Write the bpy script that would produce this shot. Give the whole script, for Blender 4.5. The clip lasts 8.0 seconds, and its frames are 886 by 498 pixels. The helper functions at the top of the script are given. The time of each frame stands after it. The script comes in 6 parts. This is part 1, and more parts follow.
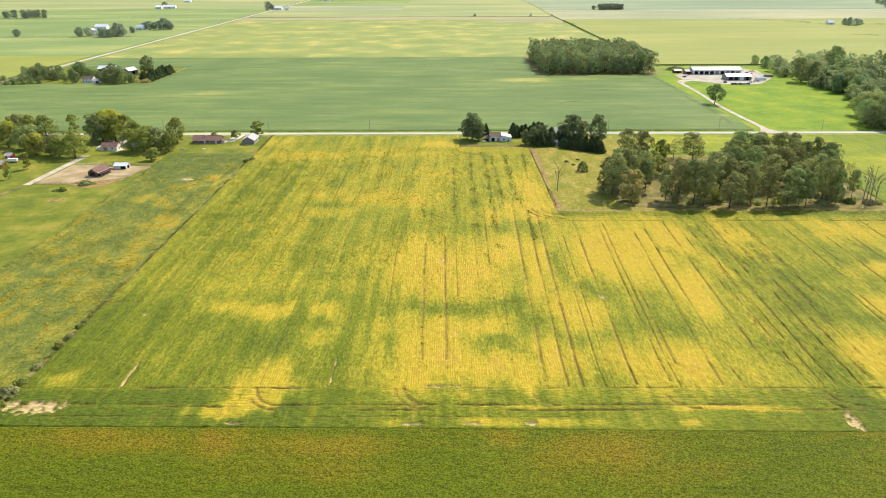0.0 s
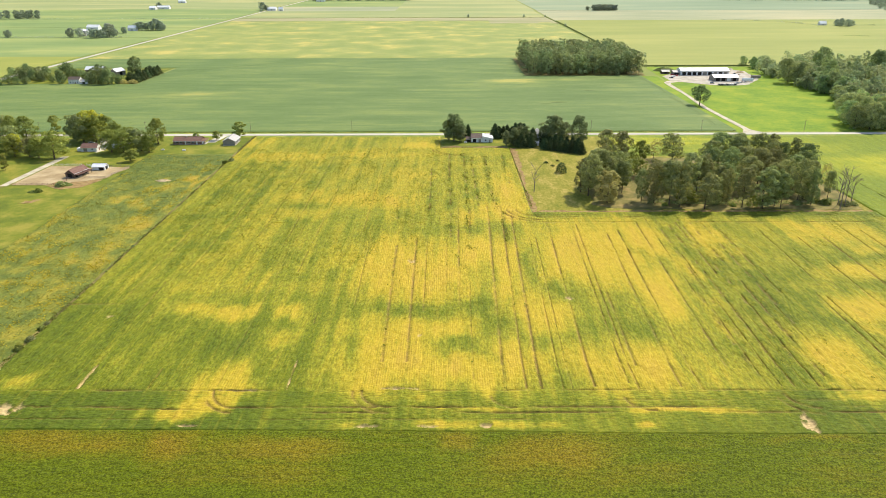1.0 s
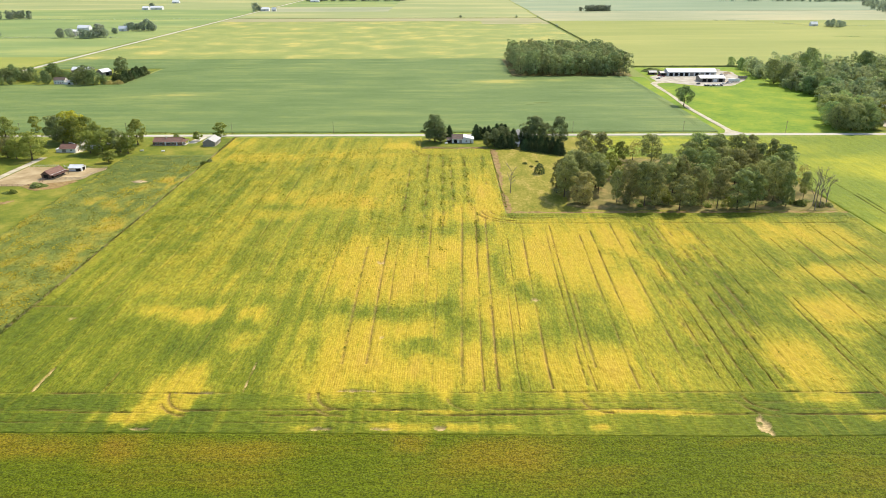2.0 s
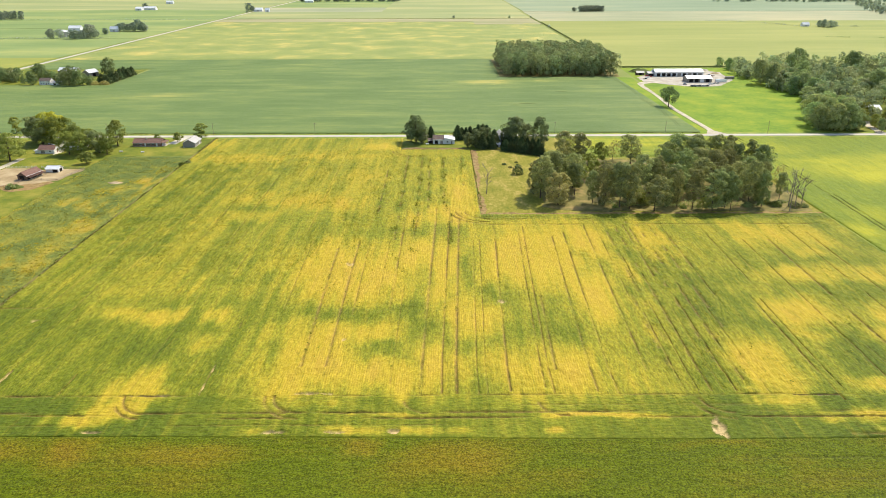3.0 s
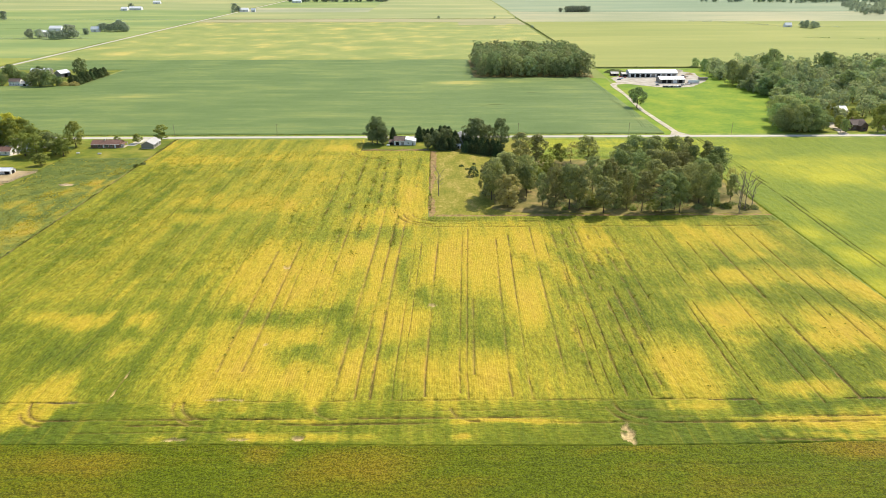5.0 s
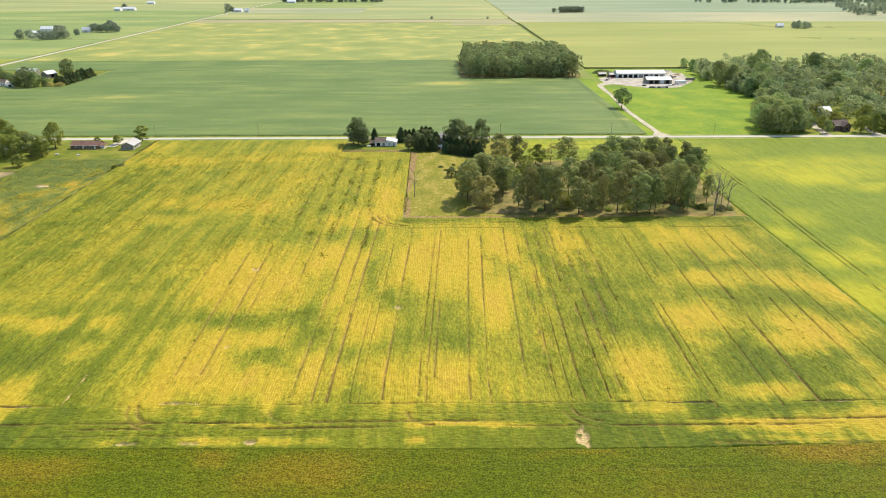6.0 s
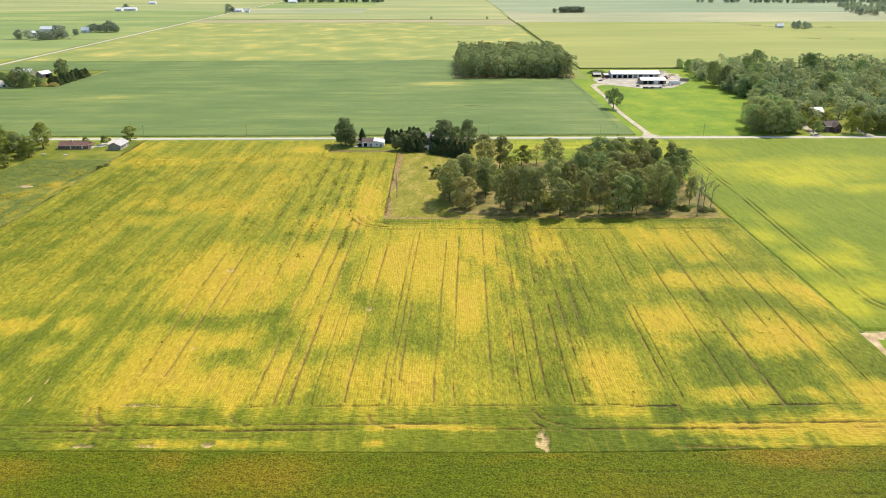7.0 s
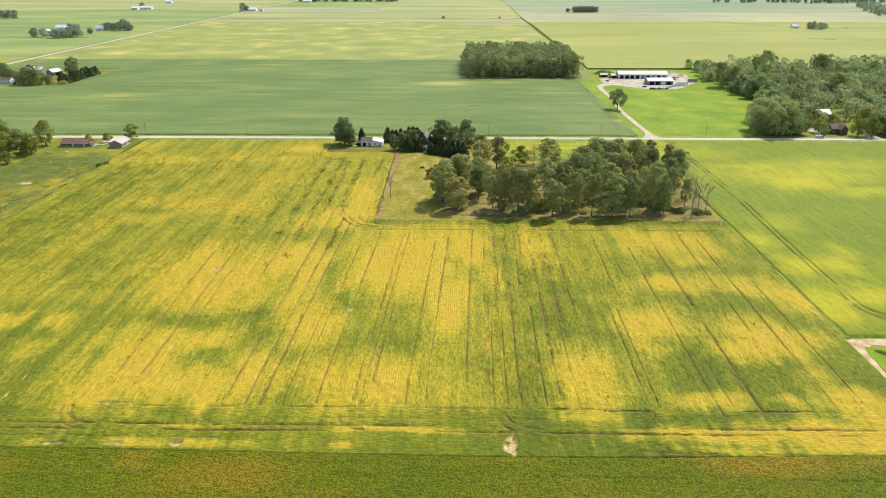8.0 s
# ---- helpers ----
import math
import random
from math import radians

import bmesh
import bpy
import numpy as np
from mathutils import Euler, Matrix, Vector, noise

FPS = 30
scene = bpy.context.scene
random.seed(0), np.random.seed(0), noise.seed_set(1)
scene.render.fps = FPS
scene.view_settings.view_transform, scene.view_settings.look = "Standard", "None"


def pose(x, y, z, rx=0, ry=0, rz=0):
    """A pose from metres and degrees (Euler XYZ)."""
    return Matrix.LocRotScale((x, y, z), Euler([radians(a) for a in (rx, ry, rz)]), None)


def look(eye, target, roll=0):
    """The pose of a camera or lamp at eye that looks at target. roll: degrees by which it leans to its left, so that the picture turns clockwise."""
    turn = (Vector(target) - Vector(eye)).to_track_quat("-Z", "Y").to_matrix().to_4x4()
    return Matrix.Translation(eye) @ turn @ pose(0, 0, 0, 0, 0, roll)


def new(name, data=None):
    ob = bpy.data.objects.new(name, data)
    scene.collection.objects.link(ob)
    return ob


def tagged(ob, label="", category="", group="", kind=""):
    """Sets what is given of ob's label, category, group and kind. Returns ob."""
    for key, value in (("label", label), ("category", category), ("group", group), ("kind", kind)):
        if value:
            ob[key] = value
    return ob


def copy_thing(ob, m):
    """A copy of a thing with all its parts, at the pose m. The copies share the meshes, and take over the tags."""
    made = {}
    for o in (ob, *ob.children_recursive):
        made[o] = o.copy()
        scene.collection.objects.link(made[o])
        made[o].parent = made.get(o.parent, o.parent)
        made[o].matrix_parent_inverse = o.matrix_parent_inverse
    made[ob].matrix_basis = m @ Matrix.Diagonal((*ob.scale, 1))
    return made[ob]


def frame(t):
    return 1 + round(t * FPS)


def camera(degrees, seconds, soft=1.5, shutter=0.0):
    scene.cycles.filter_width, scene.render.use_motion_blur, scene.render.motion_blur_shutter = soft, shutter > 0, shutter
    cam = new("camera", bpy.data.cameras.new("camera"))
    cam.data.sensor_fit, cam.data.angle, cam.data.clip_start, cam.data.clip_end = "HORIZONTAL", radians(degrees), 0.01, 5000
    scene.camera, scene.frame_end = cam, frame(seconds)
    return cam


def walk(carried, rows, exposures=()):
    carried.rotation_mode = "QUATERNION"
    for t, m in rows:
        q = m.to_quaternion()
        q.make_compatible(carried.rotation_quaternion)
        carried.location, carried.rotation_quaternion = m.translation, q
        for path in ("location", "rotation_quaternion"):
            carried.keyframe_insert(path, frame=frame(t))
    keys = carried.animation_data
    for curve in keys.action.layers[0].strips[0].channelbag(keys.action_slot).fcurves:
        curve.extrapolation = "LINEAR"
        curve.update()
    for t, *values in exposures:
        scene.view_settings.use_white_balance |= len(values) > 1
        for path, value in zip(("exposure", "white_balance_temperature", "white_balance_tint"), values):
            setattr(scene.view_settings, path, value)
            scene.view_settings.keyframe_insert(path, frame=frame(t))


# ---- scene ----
cam = camera(66.2, 8.0, 0.62)
EXPO = 0.72
PATH = [
    (0, -0.084, -0.033, 119.992, 0.328, -22.779, 0.217),
    (0.5, 6.11, 0.273, 119.964, 0.257, -22.745, 0.217),
    (1, 12.328, 0.711, 119.96, 0.204, -22.721, 0.19),
    (1.5, 18.49, 1.223, 119.969, 0.109, -22.704, 0.164),
    (3, 37.113, 2.859, 119.951, -0.143, -22.657, 0.148),
    (3.5, 43.356, 3.462, 119.967, -0.243, -22.658, 0.152),
    (4, 49.581, 4.088, 120.01, -0.338, -22.645, 0.108),
    (4.5, 55.803, 4.707, 120.051, -0.415, -22.648, 0.09),
    (6, 74.301, 6.512, 120.173, -0.674, -22.616, 0.071),
    (6.5, 80.467, 7.121, 120.186, -0.671, -22.62, 0.079),
    (7, 86.606, 7.745, 120.224, -0.304, -22.609, 0.097),
    (7.5, 92.806, 8.363, 120.244, -0.05, -22.639, 0.102),
    (8, 98.928, 9.025, 120.282, 1.073, -22.65, 0.046),
]
walk(cam, [(t, pose(x, y, z, 90 + pitch, roll, yaw)) for t, x, y, z, yaw, pitch, roll in PATH], [(0.0, EXPO - 0.02), (4.0, EXPO - 0.05), (8.0, EXPO - 0.12)])

# ---- light ----
SUN_AZ, SUN_EL = radians(42), radians(50)   # azimuth from +y towards +x
world = bpy.data.worlds.new("world")
scene.world = world
world.use_nodes = True
wn = world.node_tree.nodes
sky = wn.new("ShaderNodeTexSky")
sky.sky_type = 'NISHITA'
sky.sun_disc = False
sky.sun_elevation, sky.sun_rotation = SUN_EL, SUN_AZ
world.node_tree.links.new(sky.outputs[0], wn["Background"].inputs[0])
wn["Background"].inputs[1].default_value = 0.15
sun_data = bpy.data.lights.new("sun", 'SUN')
sun_data.energy, sun_data.angle, sun_data.color = 3.7, radians(0.5), (1.0, 0.91, 0.74)
sun = new("sun", sun_data)
sun.matrix_world = look((0, 0, 300), (-math.sin(SUN_AZ) * math.cos(SUN_EL), -math.cos(SUN_AZ) * math.cos(SUN_EL), 300 - math.sin(SUN_EL)))

# ---- materials ----
class Nodes:
    """Shortcuts for building one node material."""
    def __init__(self, name):
        self.m = bpy.data.materials.new(name)
        self.m.use_nodes = True
        self.t = self.m.node_tree
        self.bsdf = self.t.nodes["Principled BSDF"]
        self.out = self.t.nodes["Material Output"]
        self.co = self.n("ShaderNodeTexCoord").outputs["Object"]

    def n(self, kind, **sets):
        node = self.t.nodes.new(kind)
        if "operation" in sets:
            node.operation = sets["operation"]
        if "use_clamp" in sets:
            node.use_clamp = sets["use_clamp"]
        if "clamp" in sets:
            node.clamp = sets["clamp"]
        if "data_type" in sets:
            node.data_type = sets["data_type"]
        if "blend_type" in sets:
            node.blend_type = sets["blend_type"]
        if "attribute_name" in sets:
            node.attribute_name = sets["attribute_name"]
        return node

    def put(self, socket, value):
        if isinstance(value, bpy.types.NodeSocket):
            self.t.links.new(value, socket)
        else:
            socket.default_value = value

    def noise(self, size, stretch=(1, 1, 1), detail=3.0, rough=0.55):
        mp = self.n("ShaderNodeMapping")
        mp.inputs["Scale"].default_value = tuple(1.0 / (size * s) for s in stretch)
        self.put(mp.inputs["Vector"], self.co)
        nz = self.n("ShaderNodeTexNoise")
        self.put(nz.inputs["Vector"], mp.outputs[0])
        nz.inputs["Scale"].default_value = 1.0
        nz.inputs["Detail"].default_value = detail
        nz.inputs["Roughness"].default_value = rough
        return nz.outputs[0]

    def math(self, op, a, b=0.0, clamp=False):
        nd = self.n("ShaderNodeMath", operation=op, use_clamp=clamp)
        self.put(nd.inputs[0], a)
        self.put(nd.inputs[1], b)
        return nd.outputs[0]

    def ramp(self, fac, stops):
        nd = self.n("ShaderNodeValToRGB")
        el = nd.color_ramp.elements
        while len(el) < len(stops):
            el.new(0.5)
        for e, (p, c) in zip(el, stops):
            e.position, e.color = p, (*c, 1)
        self.put(nd.inputs[0], fac)
        return nd.outputs[0]

    def mix(self, fac, a, b, blend='MIX'):
        nd = self.n("ShaderNodeMix", data_type='RGBA', blend_type=blend)
        self.put(nd.inputs[0], fac)
        for s, v in ((nd.inputs[6], a), (nd.inputs[7], b)):
            self.put(s, (*v, 1) if isinstance(v, tuple) else v)
        return nd.outputs[2]

    def attr(self, name):
        return self.n("ShaderNodeAttribute", attribute_name=name).outputs["Fac"]

    def bump(self, height, dist, strength=1.0):
        nd = self.n("ShaderNodeBump")
        nd.inputs["Distance"].default_value = dist
        nd.inputs["Strength"].default_value = strength
        self.put(nd.inputs["Height"], height)
        self.put(self.bsdf.inputs["Normal"], nd.outputs[0])

    def end(self, colour, rough=0.9, spec=0.2, metal=0.0):
        self.put(self.bsdf.inputs["Base Color"], (*colour, 1) if isinstance(colour, tuple) else colour)
        self.put(self.bsdf.inputs["Roughness"], rough)
        self.bsdf.inputs["Specular IOR Level"].default_value = spec
        self.bsdf.inputs["Metallic"].default_value = metal
        return self.m


def spread(k, fac, lo, hi):
    nd = k.n("ShaderNodeMapRange", clamp=True)
    k.put(nd.inputs[0], fac)
    nd.inputs[1].default_value, nd.inputs[2].default_value = lo, hi
    return nd.outputs[0]


def crop_material(name, stops, along, soil=(0.20, 0.125, 0.06), row=0.76, row_gap=0.3, patch=40.0, patch_amp=0.5, streak=0.35, grain=0.5, ripe=True, speckle=0.9, headland=None, dashes=0.0, clumps=0.0, relief=True, glint=0.0, pale_soil=(0.37, 0.275, 0.125)):
    """A row crop. along: 0 rows run along x, 1 along y. Colour goes with ripeness, gaps and wheel tracks show soil."""
    k = Nodes(name)
    st = (1, 9, 1) if along else (9, 1, 1)
    base = k.attr("ripe") if ripe else 0.45
    big = k.math('MULTIPLY', k.math('SUBTRACT', k.noise(patch, detail=5), 0.5), patch_amp * 2)
    lines = k.math('MULTIPLY', k.math('SUBTRACT', k.noise(2.2, st, 3), 0.5), streak * 2)
    fine = k.math('MULTIPLY', k.math('SUBTRACT', k.noise(0.8, detail=4, rough=0.7), 0.5), grain * 2)
    mid = k.math('MULTIPLY', k.math('SUBTRACT', k.noise(6.0, (1, 1.6, 1) if along else (1.6, 1, 1), 5, 0.65), 0.5), grain)
    fac = k.math('ADD', base, big)
    for extra in (lines, fine, mid):
        fac = k.math('ADD', fac, extra)
    col = k.ramp(fac, stops)
    sep = k.n("ShaderNodeSeparateXYZ")
    k.put(sep.inputs[0], k.co)
    wob = k.math('MULTIPLY', k.noise(14.0, st, 2), 0.7)
    across = sep.outputs[0 if along else 1]
    if headland:    # the outermost rows run across the others
        inner = k.math('GREATER_THAN', sep.outputs[1], headland)
        across = k.math('ADD', k.math('MULTIPLY', sep.outputs[0], inner), k.math('MULTIPLY', sep.outputs[1], k.math('SUBTRACT', 1.0, inner)))
    ph = k.math('MULTIPLY', k.math('ADD', across, wob), 2 * math.pi / row)
    rows = k.math('ADD', k.math('MULTIPLY', k.math('SINE', ph), 0.5), 0.5)
    shut = spread(k, k.math('MULTIPLY', sep.outputs[1], -1.0), -330.0, -190.0)     # the canopy closes over the rows further off the headland
    open_rows = spread(k, base, 0.42, 0.62) if ripe else 1.0      # the leaves thin out over the rows as they ripen
    crests = spread(k, rows, 0.45, 0.95)
    gap = k.math('MULTIPLY', k.math('MULTIPLY', k.math('MULTIPLY', k.math('MULTIPLY', crests, open_rows), shut), spread(k, k.noise(1.1, (1, 3, 1) if along else (3, 1, 1), 3), 0.40, 0.62)), row_gap)
    gap = k.math('ADD', gap, k.math('MULTIPLY', k.attr("track"), 0.9) if ripe else 0.0, True)
    soil_c = k.mix(k.noise(1.5, detail=4), soil, tuple(c * 1.7 for c in soil))
    col = k.mix(gap, col, soil_c)
    if dashes:      # thin places and rank weeds strung out along the rows
        thin = k.math('MULTIPLY', spread(k, k.noise(1.3, (1, 14, 1) if along else (14, 1, 1), 3, 0.6), 0.54, 0.66), spread(k, k.noise(5.0, detail=4), 0.38, 0.58))
        col = k.mix(k.math('MULTIPLY', thin, dashes), col, tuple(c * 0.9 for c in stops[0][1]))
        pale = k.math('MULTIPLY', spread(k, k.noise(1.7, (1, 18, 1) if along else (18, 1, 1), 2, 0.6), 0.56, 0.70), 0.5 * dashes)
        col = k.mix(pale, col, stops[-2][1])
    if ripe:
        col = k.mix(k.attr("bare"), col, k.mix(k.noise(1.2, detail=4), pale_soil, tuple(c * 1.4 for c in pale_soil)))
    speck = k.math('ADD', k.math('MULTIPLY', k.noise(0.55, detail=2, rough=0.8), speckle), 1.0 - 0.5 * speckle)
    speck = k.math('MULTIPLY', speck, k.math('ADD', k.math('MULTIPLY', k.attr("shade"), speckle), 1.0 - 0.5 * speckle))
    if glint:       # glints of single sunlit leaves, painted as bright specks by noise
        speck = k.math('MULTIPLY', speck, k.math('ADD', k.math('MULTIPLY', spread(k, k.noise(0.5, detail=2, rough=0.6), 0.36, 0.66), glint), 1.0 - 0.45 * glint))
    if clumps:      # shade between leaf clumps, put into the colour as darker and lighter streaks
        tuft = k.noise(0.72, (1, 3.6, 1) if along else (3.6, 1, 1), 2, 0.6)
        if headland:
            cross = k.noise(0.72, (3.6, 1, 1), 2, 0.6)
            tuft = k.math('ADD', k.math('MULTIPLY', tuft, inner), k.math('MULTIPLY', cross, k.math('SUBTRACT', 1.0, inner)))
        tuft = spread(k, tuft, 0.32, 0.68)
        calm = k.math('SUBTRACT', 1.0, k.math('MULTIPLY', open_rows, 0.45))
        tuft = k.math('MULTIPLY', k.math('SUBTRACT', tuft, 0.55), k.math('MULTIPLY', calm, clumps))
        speck = k.math('MULTIPLY', speck, k.math('ADD', tuft, 1.04))
    val = k.n("ShaderNodeHueSaturation")
    k.put(val.inputs["Value"], speck)
    k.put(val.inputs["Color"], col)
    col = val.outputs[0]
    if not relief:
        return k.end(col, 0.8, 0.12)
    swell = k.math('MULTIPLY', k.noise(1.9, (1, 1.8, 1) if along else (1.8, 1, 1), 3, 0.6), 1.6 if clumps else 0.0)
    k.bump(k.math('ADD', k.math('ADD', k.math('MULTIPLY', k.math('MULTIPLY', rows, open_rows), -0.14 if row_gap > 0.04 else 0.0), swell), k.noise(0.7, detail=4, rough=0.7)), 0.4, 0.85)
    return k.end(col, 0.8, 0.12)


def ground_material(name, stops, patch=30.0, amp=1.0, grain=1.2, stretch=(1, 1, 1), fine=0.6, bump=0.1):
    k = Nodes(name)
    a = spread(k, k.noise(patch, stretch, 5), 0.32, 0.68)
    b = k.math('MULTIPLY', k.math('SUBTRACT', k.noise(grain, stretch, 5, 0.7), 0.5), fine)
    c = k.math('MULTIPLY', k.math('SUBTRACT', k.noise(patch * 0.18, stretch, 4), 0.5), fine)
    fac = k.math('ADD', k.math('ADD', k.math('MULTIPLY', k.math('SUBTRACT', a, 0.5), amp), k.math('ADD', b, c)), 0.5, True)
    k.bump(k.noise(grain * 0.6, detail=4), bump, 0.8)
    return k.end(k.ramp(fac, stops), 0.9, 0.15)


def plain_material(name, colour, rough=0.6, spec=0.4, metal=0.0, vary=0.25, size=1.5, stretch=(1, 1, 1), bump=0.0):
    k = Nodes(name)
    v = k.noise(size, stretch, 5, 0.65)
    lo, hi = tuple(max(0.0, c * (1 - vary)) for c in colour), tuple(min(1.0, c * (1 + vary)) for c in colour)
    col = k.ramp(v, [(0.3, lo), (0.7, hi)])
    if bump:
        k.bump(v, bump)
    return k.end(col, rough, spec, metal)


def leaf_material(name, dark, light, tip, trans=0.35, mottle=0.6, hues=0.05, by_tree=False):
    """Foliage: each clump its own shade, each tree its own hue, some light passing through."""
    k = Nodes(name)
    rnd = k.n("ShaderNodeNewGeometry").outputs["Random Per Island"]
    who = k.attr("tone") if by_tree else k.n("ShaderNodeObjectInfo").outputs["Random"]
    col = k.ramp(k.math('ADD', k.math('MULTIPLY', k.math('SUBTRACT', rnd, 0.5), mottle), k.math('ADD', k.math('MULTIPLY', k.noise(2.2), 0.8), k.math('MULTIPLY', k.math('SUBTRACT', k.noise(20.0, detail=2), 0.5), 0.5)), True), [(0.05, dark), (0.6, light), (1.0, tip)])
    hue = k.n("ShaderNodeHueSaturation")
    k.put(hue.inputs["Hue"], k.math('ADD', k.math('MULTIPLY', who, hues), 0.5 - 0.4 * hues))
    k.put(hue.inputs["Value"], k.math('ADD', k.math('MULTIPLY', k.math('FRACT', k.math('MULTIPLY', who, 7.31)), 0.5), 0.78))
    k.put(hue.inputs["Color"], col)
    k.end(hue.outputs[0], 0.8, 0.08)
    tr = k.n("ShaderNodeBsdfTranslucent")
    warm = k.mix(1.0, hue.outputs[0], (0.97, 1.0, 0.70), 'MULTIPLY')
    k.put(tr.inputs[0], warm)
    mx = k.n("ShaderNodeMixShader")
    mx.inputs[0].default_value = trans
    k.put(mx.inputs[1], k.bsdf.outputs[0])
    k.put(mx.inputs[2], tr.outputs[0])
    k.put(k.out.inputs[0], mx.outputs[0])
    return k.m


SOY = [(0.0, (0.082, 0.112, 0.008)), (0.20, (0.138, 0.158, 0.009)), (0.31, (0.208, 0.208, 0.015)), (0.43, (0.288, 0.252, 0.018)), (0.62, (0.402, 0.300, 0.023)), (0.95, (0.440, 0.285, 0.040))]
M_SOY = crop_material("ripening_soybeans", SOY, 1, soil=(0.140, 0.088, 0.030), patch=11, patch_amp=0.10, row_gap=0.08, grain=0.15, streak=0.17, speckle=0.44, headland=174.8, dashes=0.32, clumps=0.62)
M_SOY_PLANT = crop_material("ripening_soybeans_plants", SOY, 1, soil=(0.140, 0.088, 0.030), patch=11, patch_amp=0.10, row_gap=0.0, grain=0.14, streak=0.12, speckle=0.30, headland=174.8, dashes=0.1, clumps=0.35, relief=False)
M_SOY_EAST = crop_material("east_soybeans", [(0.0, (0.105, 0.150, 0.012)), (0.35, (0.155, 0.195, 0.013)), (0.7, (0.240, 0.256, 0.014)), (1.0, (0.335, 0.318, 0.016))], 1, soil=(0.07, 0.06, 0.02), patch=45, patch_amp=0.30, grain=0.28, streak=0.35, row_gap=0.1, speckle=0.4, dashes=0.25, clumps=0.25)
M_SOY_EAST_PLANT = crop_material("east_soybeans_plants", [(0.0, (0.105, 0.150, 0.012)), (0.35, (0.155, 0.195, 0.013)), (0.7, (0.240, 0.256, 0.014)), (1.0, (0.335, 0.318, 0.016))], 1, soil=(0.07, 0.06, 0.02), patch=45, patch_amp=0.30, grain=0.28, streak=0.35, row_gap=0.1, speckle=0.4, dashes=0.25, clumps=0.25, relief=False)
FRONT_TONES = [(0.0, (0.040, 0.056, 0.002)), (0.40, (0.082, 0.103, 0.002)), (0.62, (0.150, 0.118, 0.005)), (0.9, (0.215, 0.104, 0.018))]
M_FRONT = crop_material("front_crop", FRONT_TONES, 0, soil=(0.04, 0.035, 0.010), patch=24, patch_amp=0.15, grain=0.13, streak=0.08, row_gap=0.0, speckle=0.7, clumps=0.12, glint=1.05)
M_FRONT_PLANT = crop_material("front_crop_plants", FRONT_TONES, 0, soil=(0.04, 0.035, 0.010), patch=24, patch_amp=0.15, grain=0.13, streak=0.08, row_gap=0.0, speckle=0.7, clumps=0.12, glint=0.6, relief=False)
M_GREEN = crop_material("green_soybeans", [(0.0, (0.086, 0.134, 0.034)), (0.45, (0.126, 0.178, 0.051)), (0.75, (0.185, 0.226, 0.060)), (1.0, (0.345, 0.315, 0.080))], 0, patch=90, patch_amp=0.4, streak=0.3, grain=0.3, row_gap=0.0, speckle=0.0, soil=(0.055, 0.072, 0.022))
PALE = [(0.10, (0.195, 0.238, 0.062)), (0.45, (0.240, 0.268, 0.072)), (0.66, (0.320, 0.310, 0.084)), (0.86, (0.490, 0.385, 0.105))]
M_PALE = crop_material("turning_soybeans", PALE, 0, patch=60, patch_amp=0.95, streak=0.35, grain=0.3, row_gap=0.05, ripe=False, speckle=0.0)
# stubble lies far off: bluish haze is put into its tan
M_TAN = ground_material("hazed_tan_stubble", [(0.0, (0.235, 0.255, 0.135)), (0.5, (0.29, 0.295, 0.165)), (1.0, (0.37, 0.335, 0.185))], 120, stretch=(3, 1, 1))
M_STRAW = ground_material("straw_weeds", [(0.0, (0.235, 0.235, 0.105)), (0.5, (0.295, 0.272, 0.135)), (1.0, (0.36, 0.315, 0.165))], 60, stretch=(5, 1, 1), fine=0.6)
M_CORN = ground_material("maize", [(0.0, (0.200, 0.232, 0.056)), (0.5, (0.248, 0.264, 0.068)), (1.0, (0.315, 0.305, 0.084))], 150, stretch=(4, 1, 1), fine=0.5)
# far crops: paleness from haze is part of these colours, bluest in the last
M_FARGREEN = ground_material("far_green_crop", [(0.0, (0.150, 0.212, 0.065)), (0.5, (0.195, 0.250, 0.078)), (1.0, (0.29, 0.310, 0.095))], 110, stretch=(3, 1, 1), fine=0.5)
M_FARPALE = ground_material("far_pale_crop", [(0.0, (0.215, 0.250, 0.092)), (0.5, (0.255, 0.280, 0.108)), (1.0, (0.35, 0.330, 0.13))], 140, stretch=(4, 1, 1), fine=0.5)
M_FARHAZE = ground_material("far_hazed_crop", [(0.0, (0.168, 0.222, 0.122)), (0.5, (0.208, 0.256, 0.146)), (1.0, (0.275, 0.298, 0.168))], 160, stretch=(4, 1, 1), fine=0.4)
M_OLIVE = ground_material("olive_crop", [(0.0, (0.195, 0.225, 0.045)), (0.6, (0.255, 0.265, 0.052)), (1.0, (0.36, 0.32, 0.065))], 90, stretch=(2, 1, 1), fine=0.4)
M_GROUND = ground_material("farmland", [(0.0, (0.13, 0.17, 0.035)), (0.5, (0.19, 0.22, 0.05)), (1.0, (0.28, 0.28, 0.08))], 220, fine=0.5)
M_LAWN = ground_material("lawn", [(0.0, (0.090, 0.120, 0.012)), (0.5, (0.146, 0.166, 0.015)), (1.0, (0.250, 0.220, 0.034))], 16, grain=0.8, fine=0.8)
M_PASTURE = ground_material("pasture", [(0.0, (0.112, 0.190, 0.012)), (0.5, (0.158, 0.236, 0.014)), (1.0, (0.240, 0.276, 0.018))], 26, amp=0.95, grain=1.6, fine=1.2)
M_LOT = ground_material("mown_grass", [(0.0, (0.136, 0.146, 0.012)), (0.5, (0.216, 0.196, 0.024)), (1.0, (0.345, 0.268, 0.070))], 7.0, amp=0.7, grain=1.6, stretch=(1, 2.2, 1), fine=1.3)
